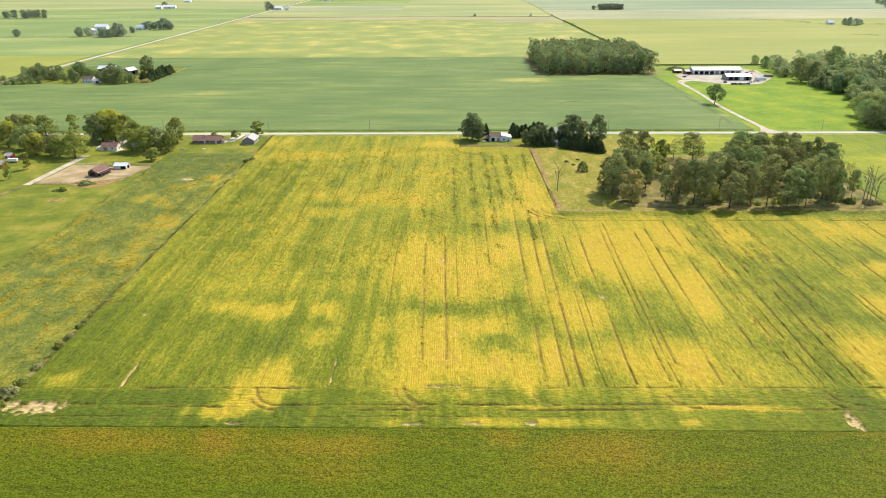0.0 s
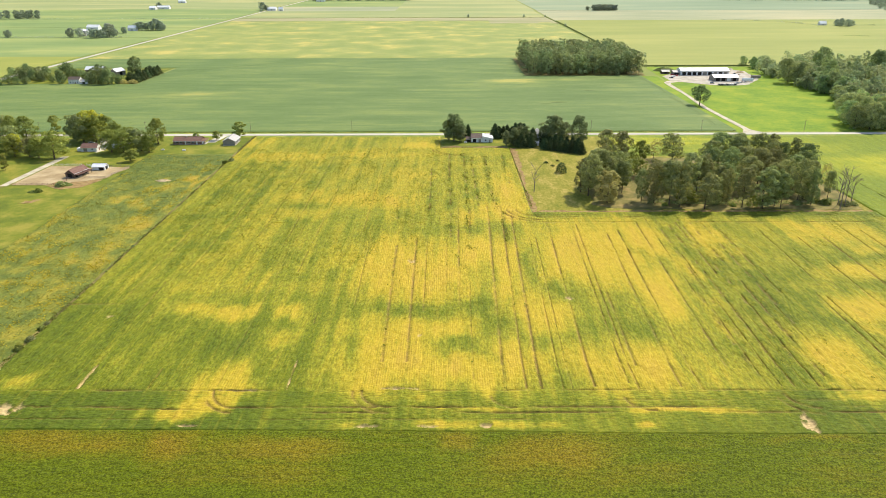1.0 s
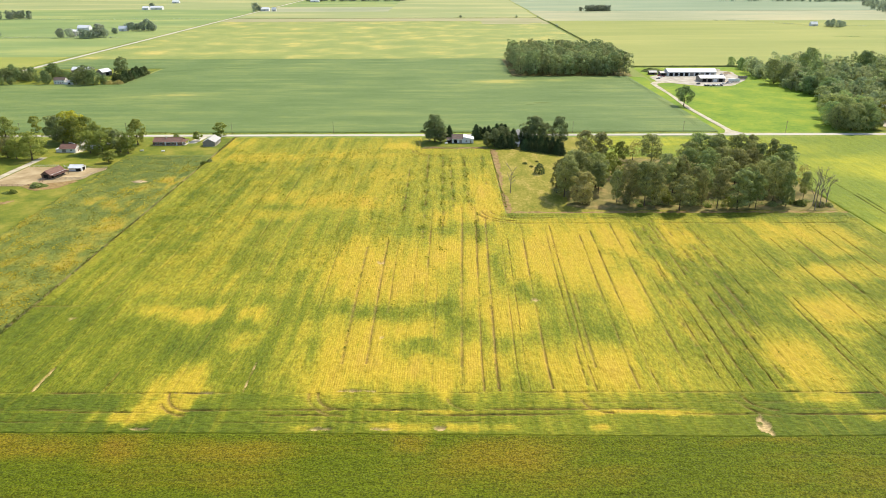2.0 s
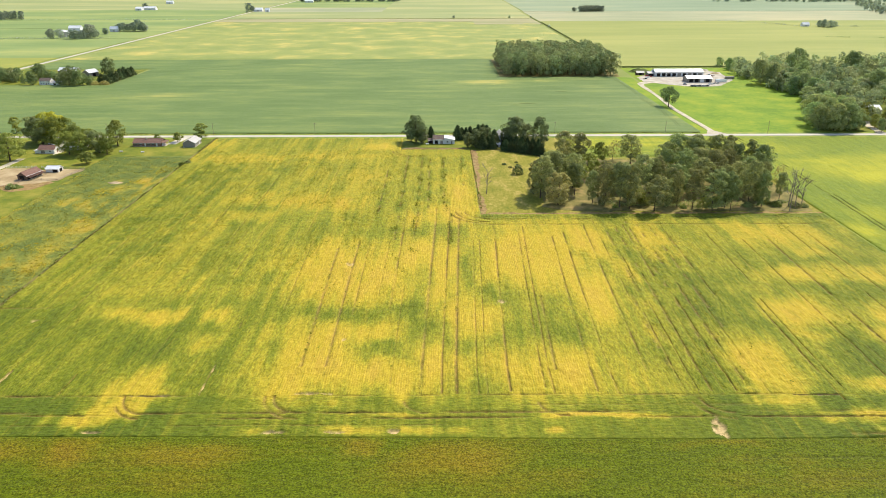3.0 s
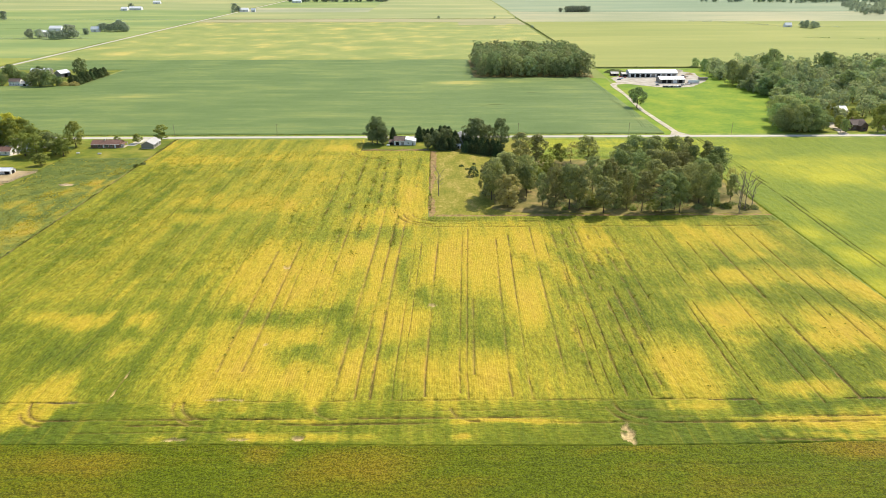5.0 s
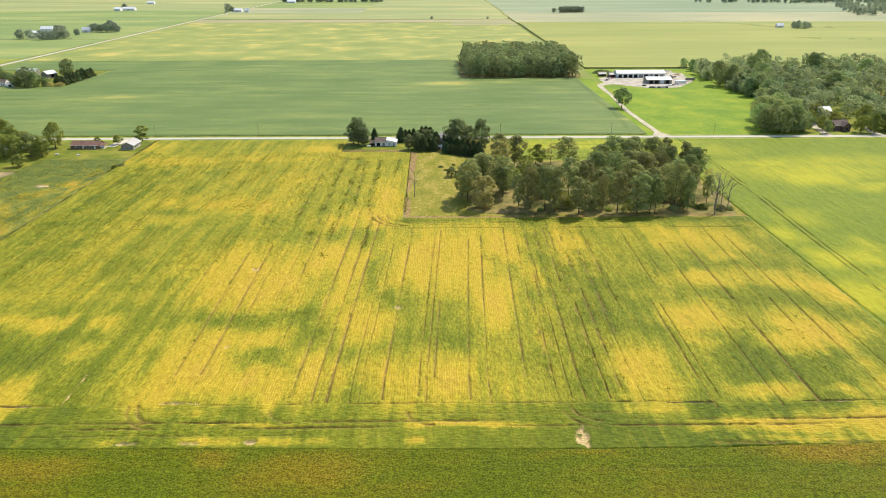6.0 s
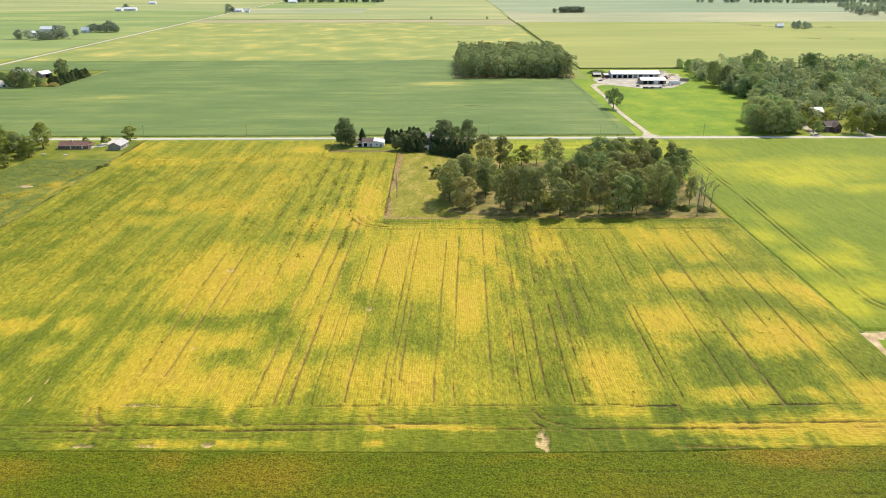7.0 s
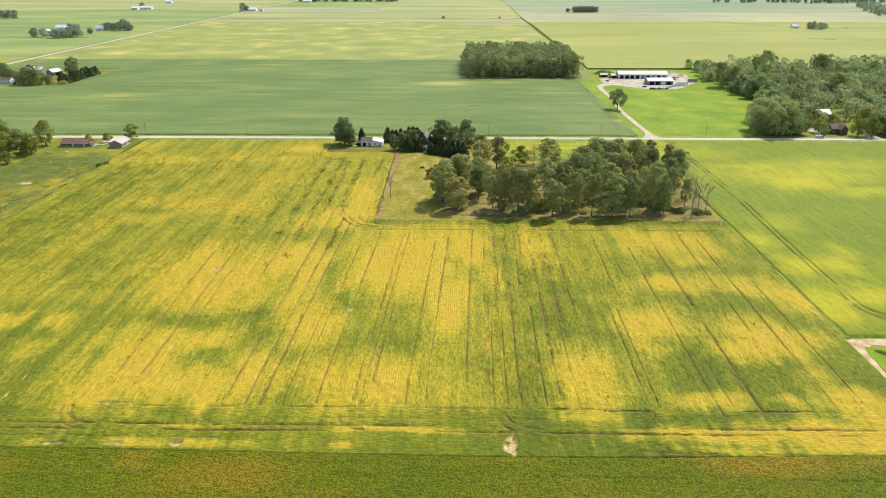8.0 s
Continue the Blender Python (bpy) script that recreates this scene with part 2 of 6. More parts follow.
WEED_TONES = [(0.0, (0.096, 0.126, 0.024)), (0.35, (0.152, 0.168, 0.026)), (0.62, (0.250, 0.224, 0.028)), (1.0, (0.370, 0.262, 0.032))]
M_WEED = crop_material("weedy_field", WEED_TONES, 1, soil=(0.10, 0.09, 0.03), patch=22, patch_amp=0.35, grain=0.42, streak=0.15, row_gap=0.08, speckle=0.3, clumps=0.36)
M_WEED_PLANT = crop_material("weedy_field_plants", WEED_TONES, 1, soil=(0.10, 0.09, 0.03), patch=22, patch_amp=0.35, grain=0.42, streak=0.15, row_gap=0.08, speckle=0.3, clumps=0.45, relief=False)
M_DEAD = ground_material("dead_grass", [(0.0, (0.155, 0.120, 0.035)), (0.45, (0.250, 0.150, 0.062)), (0.75, (0.30, 0.215, 0.085)), (1.0, (0.22, 0.21, 0.04))], 3, grain=0.6, fine=0.9)
M_FLOOR = ground_material("woodland_floor", [(0.0, (0.085, 0.085, 0.024)), (0.5, (0.170, 0.148, 0.042)), (1.0, (0.29, 0.21, 0.08))], 8, grain=0.7)
M_SAND = ground_material("sand", [(0.0, (0.265, 0.190, 0.095)), (0.5, (0.34, 0.255, 0.135)), (1.0, (0.43, 0.335, 0.19))], 10, grain=0.5, fine=0.5)
M_SOIL = ground_material("bare_soil", [(0.0, (0.30, 0.21, 0.11)), (0.5, (0.46, 0.34, 0.19)), (1.0, (0.58, 0.45, 0.28))], 4, grain=0.4)
M_GRAVEL = ground_material("gravel", [(0.0, (0.32, 0.275, 0.195)), (0.5, (0.43, 0.375, 0.275)), (1.0, (0.53, 0.47, 0.355))], 8, grain=0.5, fine=0.6)
M_YARD = ground_material("grey_gravel", [(0.0, (0.29, 0.255, 0.195)), (0.5, (0.385, 0.345, 0.275)), (1.0, (0.475, 0.43, 0.35))], 9, grain=0.5, fine=0.6)
M_ROAD = ground_material("worn_chipseal", [(0.0, (0.36, 0.325, 0.26)), (0.5, (0.44, 0.40, 0.33)), (1.0, (0.50, 0.46, 0.38))], 14, grain=0.4, stretch=(6, 1, 1), fine=0.4)
M_VERGE = ground_material("road_verge", [(0.0, (0.11, 0.17, 0.025)), (0.5, (0.19, 0.24, 0.035)), (1.0, (0.29, 0.28, 0.06))], 7, grain=0.7)
M_LEAF = leaf_material("leaves", (0.170, 0.189, 0.092), (0.375, 0.386, 0.138), (0.595, 0.550, 0.176), 0.45, 0.42, 0.06)
M_LEAF_DARK = leaf_material("dark_leaves", (0.105, 0.130, 0.066), (0.220, 0.250, 0.104), (0.360, 0.370, 0.145), 0.42, 0.4, 0.04)
M_LEAF_LIGHT = leaf_material("light_leaves", (0.165, 0.188, 0.046), (0.310, 0.325, 0.074), (0.470, 0.445, 0.105), 0.42, 0.45, 0.035)
# sunlight on the lawn trees' tops, painted as a yellow leaf colour
M_LEAF_YELLOW = leaf_material("sunlit_yellow_leaves", (0.300, 0.310, 0.040), (0.520, 0.480, 0.060), (0.650, 0.570, 0.080), 0.42, 0.45, 0.02)
M_LEAF_TAN = leaf_material("turning_leaves", (0.380, 0.340, 0.125), (0.580, 0.510, 0.185), (0.680, 0.600, 0.220), 0.42, 0.5, 0.01)
M_LEAF_FAR = leaf_material("woodland_leaves", (0.150, 0.185, 0.080), (0.260, 0.300, 0.120), (0.380, 0.400, 0.140), 0.42, 0.3, 0.05)
M_LEAF_WOOD = leaf_material("mixed_woodland_leaves", (0.236, 0.275, 0.160), (0.415, 0.452, 0.225), (0.565, 0.570, 0.255), 0.42, 0.3, 0.06, True)
M_LEAF_GROVE = leaf_material("grove_leaves", (0.200, 0.242, 0.112), (0.370, 0.418, 0.160), (0.510, 0.525, 0.188), 0.42, 0.45, 0.05)
M_LEAF_BLOCK = leaf_material("square_wood_leaves", (0.215, 0.250, 0.130), (0.350, 0.385, 0.175), (0.480, 0.485, 0.190), 0.42, 0.3, 0.05, True)
# distance haze is mixed into this leaf colour, hence paler and bluer
M_LEAF_HAZED = leaf_material("haze_tinted_leaves", (0.250, 0.290, 0.230), (0.370, 0.410, 0.310), (0.460, 0.485, 0.350), 0.46)
M_NEEDLE = leaf_material("needles", (0.050, 0.072, 0.030), (0.100, 0.130, 0.048), (0.160, 0.185, 0.064), 0.3)
M_GOLDENROD = leaf_material("goldenrod", (0.300, 0.235, 0.030), (0.430, 0.325, 0.036), (0.540, 0.410, 0.050), 0.5, 0.6, 0.02)
M_TUFT = leaf_material("rank_weeds", (0.145, 0.145, 0.020), (0.235, 0.215, 0.028), (0.350, 0.295, 0.038), 0.45, 0.7, 0.02)
M_WEEDLEAF = leaf_material("weed_leaves", (0.090, 0.115, 0.020), (0.170, 0.185, 0.026), (0.300, 0.250, 0.045), 0.45, 0.6, 0.03)
M_BARK = plain_material("bark", (0.10, 0.075, 0.05), 0.9, 0.2, vary=0.4, size=0.5, stretch=(1, 1, 5), bump=0.05)
M_DEADWOOD = plain_material("bleached_wood", (0.24, 0.20, 0.15), 0.9, 0.2, vary=0.3, size=0.5, bump=0.03)
M_SHINGLE = plain_material("maroon_shingles", (0.180, 0.102, 0.078), 0.85, 0.2, vary=0.35, size=0.6, stretch=(3, 1, 1), bump=0.03)
M_DARKROOF = plain_material("weathered_shingles", (0.14, 0.105, 0.085), 0.85, 0.2, vary=0.35, size=0.6, bump=0.03)
M_METALROOF = plain_material("grey_metal_roof", (0.37, 0.35, 0.32), 0.55, 0.4, 0.0, vary=0.12, size=2)
M_WHITEROOF = plain_material("white_metal_roof", (0.66, 0.66, 0.65), 0.45, 0.5, vary=0.08, size=3)
M_WHITE = plain_material("white_siding", (0.66, 0.65, 0.62), 0.6, 0.4, vary=0.12, size=0.8, stretch=(6, 6, 0.3))
M_GREYWALL = plain_material("grey_steel_siding", (0.23, 0.205, 0.165), 0.6, 0.3, vary=0.12, size=0.6, stretch=(0.4, 0.4, 6))
M_BRICK = plain_material("brown_brick", (0.20, 0.12, 0.085), 0.9, 0.2, vary=0.4, size=0.5)
M_WOODWALL = plain_material("dark_board_siding", (0.13, 0.085, 0.06), 0.9, 0.2, vary=0.4, size=0.6, stretch=(0.5, 0.5, 5))
M_RED = plain_material("red_paint", (0.42, 0.05, 0.03), 0.6, 0.4)
# near-black paints the shade inside doorways; trailer chassis use it too
M_DARK = plain_material("dark_opening", (0.02, 0.018, 0.015), 0.9, 0.1)
M_GLASS = plain_material("window_glass", (0.03, 0.04, 0.05), 0.08, 0.6, vary=0.1)
M_POLE = plain_material("creosoted_pole", (0.20, 0.165, 0.12), 0.9, 0.2, vary=0.3)
M_STEEL = plain_material("galvanised_steel", (0.55, 0.55, 0.53), 0.4, 0.5, 0.6, vary=0.15)
M_CONCRETE = plain_material("concrete", (0.52, 0.47, 0.37), 0.9, 0.2, vary=0.15, size=2)
M_CARDARK = plain_material("dark_car_paint", (0.04, 0.045, 0.055), 0.25, 0.6, vary=0.1)
M_CARWHITE = plain_material("white_car_paint", (0.75, 0.75, 0.74), 0.25, 0.6, vary=0.05)
M_CARRED = plain_material("red_car_paint", (0.40, 0.04, 0.03), 0.25, 0.6, vary=0.05)
M_TYRE = plain_material("tyre_rubber", (0.02, 0.02, 0.02), 0.85, 0.2, vary=0.1)

# ---- helpers of this scene ----
rng = np.random.default_rng(7)
TABLE = rng.random((256, 256))


def smooth_noise(x, y, size, seed=0):
    """Value noise between 0 and 1 on arrays."""
    u, v = np.asarray(x) / size + seed * 17.3, np.asarray(y) / size + seed * 31.7
    i, j = np.floor(u).astype(int), np.floor(v).astype(int)
    f, g = u - i, v - j
    f, g = f * f * (3 - 2 * f), g * g * (3 - 2 * g)
    at = lambda a, b: TABLE[a % 256, b % 256]
    return (at(i, j) * (1 - f) + at(i + 1, j) * f) * (1 - g) + (at(i, j + 1) * (1 - f) + at(i + 1, j + 1) * f) * g


def mesh_of(name, verts, quads, mat, flat=False):
    """A mesh of quads from arrays."""
    me = bpy.data.meshes.new(name)
    verts, quads = np.asarray(verts, dtype=np.float32), np.asarray(quads, dtype=np.int32)
    me.vertices.add(len(verts))
    me.vertices.foreach_set("co", verts.ravel())
    me.loops.add(quads.size)
    me.loops.foreach_set("vertex_index", quads.ravel())
    me.polygons.add(len(quads))
    me.polygons.foreach_set("loop_start", np.arange(len(quads), dtype=np.int32) * quads.shape[1])
    me.update(calc_edges=True)
    me.validate()
    if flat:
        me.shade_flat()
    me.materials.append(mat)
    return me


def part(name, bm, mat, parent, label=""):
    """Links a bmesh or a mesh as one object under a thing or under a part."""
    if isinstance(bm, bmesh.types.BMesh):
        me = bpy.data.meshes.new(name)
        bmesh.ops.recalc_face_normals(bm, faces=bm.faces[:])
        bm.to_mesh(me)
        bm.free()
        me.materials.append(mat)
    else:
        me = bm
    ob = new(name, me)
    ob.parent = parent
    return tagged(ob, label)


def thing(name, label, category, m=None, group=""):
    ob = new(name)
    ob.empty_display_size = 0.5
    ob.matrix_basis = m or Matrix()
    return tagged(ob, label, category, group)


def box(bm, x0, y0, z0, x1, y1, z1):
    v = [bm.verts.new((x, y, z)) for z in (z0, z1) for x, y in ((x0, y0), (x1, y0), (x1, y1), (x0, y1))]
    for f in ((0, 3, 2, 1), (4, 5, 6, 7), (0, 1, 5, 4), (1, 2, 6, 5), (2, 3, 7, 6), (3, 0, 4, 7)):
        bm.faces.new([v[i] for i in f])
    return bm


def box_part(name, size, mat, parent, label="", bevel=0.0):
    bm = box(bmesh.new(), *size)
    if bevel:
        bmesh.ops.bevel(bm, geom=bm.edges[:], offset=bevel, segments=2, affect='EDGES')
    return part(name, bm, mat, parent, label)


def tube(p, q, r0, r1, sides=6):
    """Vertices and quads of a tapered tube."""
    p, q = np.array(p, float), np.array(q, float)
    d = (q - p) / (np.linalg.norm(q - p) + 1e-9)
    a = np.cross(d, (0.3, 0.9, 0.1))
    a /= np.linalg.norm(a)
    b = np.cross(d, a)
    an = np.arange(sides) * 2 * math.pi / sides
    ring = np.cos(an)[:, None] * a + np.sin(an)[:, None] * b
    v = np.vstack([p + ring * r0, q + ring * r1])
    i = np.arange(sides)
    return v, np.stack([i, (i + 1) % sides, (i + 1) % sides + sides, i + sides], 1)


def joined(pieces):
    vs, qs, n = [], [], 0
    for v, q in pieces:
        vs.append(v)
        qs.append(q + n)
        n += len(v)
    return np.vstack(vs), np.vstack(qs)


def sheet(name, pts, z, mat, label, category="ground", thick=0.25, res=0.0, rough_edge=0.0):
    """A flat piece of ground with a given outline, as a thin slab."""
    if rough_edge:
        out = []
        for (ax, ay), (bx, by) in zip(pts, pts[1:] + pts[:1]):
            n = max(2, int(math.hypot(bx - ax, by - ay) / 4))
            for i in range(n):
                out.append((ax + (bx - ax) * i / n + random.uniform(-1, 1) * rough_edge, ay + (by - ay) * i / n + random.uniform(-1, 1) * rough_edge))
        pts = out
    bm = bmesh.new()
    top = bm.faces.new([bm.verts.new((x, y, z)) for x, y in pts])
    low = bmesh.ops.extrude_face_region(bm, geom=[top])
    for v in low["geom"]:
        if isinstance(v, bmesh.types.BMVert):
            v.co.z -= thick
    ob = part(name, bm, mat, None, label)
    return tagged(ob, "", category, "", "structure")


def clump_mesh(name, r, x, y, z, size, mat, attrs, tilt=0.22):
    """Loose leaf clumps standing out of a canopy, each one bent quad with its own shade."""
    n = len(x)
    up = np.stack([r.normal(0, tilt, n), r.normal(0, tilt, n), np.ones(n)], 1)
    v, q = clump_quads(r, np.stack([x, y, z], 1), up, size, 0.15, 0.12)
    me = mesh_of(name, v, q, mat)
    for key, value in attrs.items():
        me.attributes.new(key, 'FLOAT', 'POINT').data.foreach_set("value", np.repeat(value, 4).astype(np.float32))
    return me


def clump_quads(r, centres, normals, size, spread_n=0.55, bend=0.3):
    """Bent leaf clumps, one quad each, facing about along the normals."""
    n = len(centres)
    normals = normals + r.normal(0, spread_n, (n, 3))
    normals /= np.linalg.norm(normals, axis=1)[:, None] + 1e-9
    a = np.cross(normals, r.normal(0, 1, (n, 3)))
    a /= np.linalg.norm(a, axis=1)[:, None] + 1e-9
    b = np.cross(normals, a)
    s = np.reshape(size, (-1, 1)) * r.uniform(0.6, 1.35, (n, 1))
    k = r.uniform(0.55, 1.0, (n, 1))
    v = np.stack([centres - a * s, centres - b * s * k + normals * s * bend, centres + a * s, centres + b * s * k + normals * s * bend], 1)
    return v.reshape(-1, 3), np.arange(n * 4).reshape(n, 4)


def canopy(name, xs, ys, height, mat, label, keep=None, ripe=None, track=None, category="crop", kind="structure", plants=None, bare=None, plant_mat=None, vigour=(0.36, 0.46), shear=None, bend=None, drill=None):
    """A crop canopy over a grid of lines xs, ys: height, ripeness and wheel tracks are functions of x and y."""
    X, Y = np.meshgrid(xs, ys)
    if shear:
        X = X + shear(X, Y)
    if bend:
        Y = Y + bend(X, Y)
    T = track(X, Y) if track else np.zeros_like(X)
    B = bare(X, Y) if bare else np.zeros_like(X)
    Z = height(X, Y) * (1 - np.clip(np.maximum(0.75 * T, 0.85 * B), 0, 0.85))
    Z[0], Z[-1], Z[:, 0], Z[:, -1] = 0.02, 0.02, 0.02, 0.02
    nx, ny = len(xs), len(ys)
    i = np.arange((ny - 1) * nx).reshape(ny - 1, nx)[:, :-1].ravel()
    q = np.stack([i, i + 1, i + nx + 1, i + nx], 1)
    if keep is not None:
        c = (X.ravel()[q].mean(1), Y.ravel()[q].mean(1))
        good = keep(*c)
        edge = np.zeros(X.size, bool)
        edge[q[~good].ravel()] = True
        Z = np.where(edge.reshape(Z.shape), 0.02, Z)
        q = q[good]
    me = mesh_of(name, np.stack([X.ravel(), Y.ravel(), Z.ravel()], 1), q, mat)
    for key, fn in (("ripe", ripe(X, Y) if ripe else None), ("track", T), ("bare", B)):
        if fn is not None:
            me.attributes.new(key, 'FLOAT', 'POINT').data.foreach_set("value", fn.ravel().astype(np.float32))
    me.attributes.new("shade", 'FLOAT', 'POINT').data.foreach_set("value", np.full(X.size, 0.5, np.float32))
    field = tagged(new(name, me), label, category, "", kind)
    for i, (x0, x1, y0, y1, per_m2, size) in enumerate(plants or ()):
        r = np.random.default_rng(300 + i)
        n = int((x1 - x0) * (y1 - y0) * per_m2)
        px, py = r.uniform(x0, x1, n), r.uniform(y0, y1, n)
        py = py + bend(px, py) if bend else py
        if drill:
            px, py = drill(px, py, r)
        ok = np.ones(n, bool) if keep is None else keep(px, py)
        tr = track(px, py) if track else np.zeros(n)
        ok &= tr < 0.25
        ok &= (bare(px, py) if bare else tr) < 0.3
        px, py, tr = px[ok], py[ok], tr[ok]
        rank = smooth_noise(px, py, 20, 14)
        pz = height(px, py) + r.uniform(-0.12, 0.07, len(px))
        # vigour sets leaf brightness here; the front crop's wide range paints sunlit leaves
        me = clump_mesh("plants", r, px, py, pz, size * (0.7 + 0.6 * rank), plant_mat or mat, {"ripe": ripe(px, py) if ripe else px * 0 + 0.3, "track": tr, "shade": vigour[0] + vigour[1] * r.random(len(px)) ** 1.5})
        tagged(part("plants", me, None, field), kind="stuff")
    return field


def blobs(X, Y, spots, warp=6.0, passes=1.0):
    """Soft union of patches with uneven outlines, squarer than ellipses since each pass of the drill ripens by itself."""
    wx = X + (smooth_noise(X, Y, 14, 1) - 0.5) * 1.2 * warp + (smooth_noise(X, Y, 4, 2) - 0.5) * warp * 0.5
    wy = Y + (smooth_noise(X, Y * 0.05, 4.6, 26) - 0.5) * 1.3 * warp * passes + (smooth_noise(X, Y, 16, 3) - 0.5) * 1.2 * warp + (smooth_noise(X, Y, 5, 4) - 0.5) * warp * 0.6
    out = np.zeros_like(X)
    for cx, cy, rx, ry, w in spots:
        d = np.abs((wx - cx) / (rx * 1.12)) ** 2.5 + np.abs((wy - cy) / (ry * 1.12)) ** 2.5
        out = np.maximum(out, w * np.exp(-0.55 * d))
    return out


# ---- ground and fields ----
bm = bmesh.new()
bmesh.ops.create_grid(bm, x_segments=24, y_segments=24, size=6000)
tagged(part("ground", bm, M_GROUND, None, "flat green and straw-coloured farmland reaching the horizon"), "", "ground", "", "structure")


def tufts(field, name, label, seed, n, x0, x1, y0, y1, want, size, height, mat, rows=0.0):
    """Clumps of taller weeds standing in a field where the function want of x and y is high, strung along the rows if rows is given."""
    r = np.random.default_rng(seed)
    x, y = r.uniform(x0, x1, n), r.uniform(y0, y1, n)
    if rows:
        x = np.round(x / rows) * rows + r.normal(0, 0.22, n)
    ok = r.random(n) < want(x, y)
    x, y = np.repeat(x[ok], 4), np.repeat(y[ok], 4)
    c = np.stack([x + r.normal(0, size * 0.8, len(x)), y + r.normal(0, size * (3.2 if rows else 1.0), len(x)), r.uniform(0.55, 1.0, len(x)) * height], 1)
    nr = r.normal(0, 0.38, (len(x), 3)) + np.array([0, 0, 1.0])
    me = mesh_of(name, *clump_quads(r, c, nr, size, 0.2), mat)
    return tagged(part(name, me, None, field, label), kind="stuff")
# golden patches: x, y, half width, half depth, ripeness
RIPE_FAR = [
    (-100, 446, 28, 10, 0.55), (-127, 485, 12, 9, 0.5), (-47, 358, 27, 12, 0.62), (-64, 333, 12, 11, 0.5), (-24, 353, 14, 12, 0.65), (-42, 409, 6, 10, 0.6), (-8, 399, 12, 10, 0.6), (-41, 452, 27, 8, 0.5), (-5, 476, 14, 9, 0.62),
    (46, 371, 6, 31, 0.8), (43, 336, 9, 13, 0.85), (26, 328, 13, 9, 0.5)]
RIPE_MIDDLE = [
    (-34, 270, 9, 17, 0.5), (-10, 262, 14, 27, 0.85), (10, 263, 9, 28, 1.0), (24, 274, 8, 22, 0.9), (39, 268, 6, 23, 0.9), (68, 279, 12, 28, 1.0), (88, 282, 11, 32, 1.0), (105, 298, 8, 20, 0.9), (96, 241, 8, 22, 0.95),
    (34, 241, 4, 15, 0.9), (48, 226, 9, 16, 1.0), (114, 268, 5, 10, 0.65), (135, 298, 7, 18, 0.85)]
RIPE_NEAR = [
    (-4, 210, 13, 10, 0.9), (15, 213, 9, 6, 0.9), (-5, 191, 14, 14, 1.0), (18, 185, 13, 9, 1.0), (34, 191, 7, 15, 0.95), (42, 189, 4, 12, 0.9), (62, 188, 8, 13, 0.95), (79, 191, 8, 15, 0.95), (100, 184, 7, 9, 0.4), (-67, 223, 8, 5, 0.95),
    (-80, 227, 7, 4, 0.6), (-45, 226, 5, 6, 0.7), (-65, 250, 5, 11, 0.5), (-44, 206, 5, 6, 0.6), (-26, 214, 5, 12, 0.42), (-24, 192, 5, 12, 0.42), (-57, 178, 9, 8, 0.9), (-120, 179, 4, 4, 0.8)]
RIPE_EAST = [
    (197, 304, 16, 13, 0.85), (203, 285, 5, 6, 0.7), (183, 262, 12, 6, 0.8), (204, 260, 10, 6, 0.5), (223, 257, 6, 7, 0.8), (230, 248, 8, 9, 0.85), (169, 226, 11, 9, 0.95), (187, 224, 4, 5, 0.55), (167, 209, 6, 4, 0.7), (208, 217, 11, 11, 1.0),
    (194, 211, 7, 6, 0.9), (222, 217, 5, 6, 0.8), (177, 180, 10, 4, 0.9), (198, 178, 5, 3, 0.6), (213, 192, 5, 6, 0.45), (217, 178, 8, 6, 0.9), (140, 193, 10, 18, 1.0), (150, 182, 4, 6, 0.7)]
RIPE_HEADLAND = [(-58, 168, 8, 4, 0.95), (-66, 163.5, 8, 2.5, 0.85), (184, 163, 26, 3, 0.95), (206, 163, 24, 6, 0.95), (222, 170, 12, 5, 0.8), (150, 163, 6, 1.6, 0.7), (138, 171, 9, 2, 0.75), (33, 158.5, 8, 1.5, 0.7), (12, 158, 7, 1.6, 0.8), (1, 170, 9, 2, 0.5),
                 (68, 158, 3, 1.2, 0.7), (-14, 158, 3, 1.4, 0.6), (180, 157, 18, 1.4, 0.7), (86, 164.6, 16, 1.0, 0.75), (20, 164.6, 10, 0.8, 0.6)]
LUSH = [
    (5, 228, 24, 5.5, 1.0), (22, 260, 4, 6, 0.6), (49, 266, 5, 19, 0.55), (56, 242, 7, 9, 0.85), (76, 232, 7, 7, 0.5), (79, 213, 9, 12, 0.9), (63, 214, 6, 17, 0.6), (34, 212, 9, 8, 0.85), (49, 206, 8, 5, 0.7), (15, 202, 9, 4.5, 0.9), (49, 180, 9, 5, 0.8),
    (35, 180, 3, 3, 0.5), (-1, 314, 25, 8, 0.4), (38, 310, 14, 7, 0.4), (143, 228, 8, 18, 0.7), (208, 238, 8, 9, 0.6), (178, 202, 6, 14, 0.6), (208, 199, 7, 5, 0.6)]

# wheel tracks between the rows: x near the headland, first y, last y, width, depth
LANES = [(-112, 240, 430, .5, .5), (-102, 215, 252, .5, .7), (-96, 250, 440, .45, .5), (-77, 300, 460, .5, .6), (-63, 290, 455, .45, .55), (-50, 260, 420, .45, .5), (-100.5, 175, 189, .6, .9), (-78.8, 175, 187, .5, .8), (-58, 176, 330, .4, .4), (-36.3, 175, 190, .5, .9), (-35.4, 216, 226, .4, .8),
         (-27, 310, 460, .45, .5), (-22, 230, 300, .45, .5), (-8.6, 190, 291, 1.1, .75), (-0.6, 190, 300, 1.0, .75), (4, 225, 300, .6, .5), (12, 240, 300, .5, .4), (17, 230, 345, .8, .95), (21, 180, 250, .5, .4)]
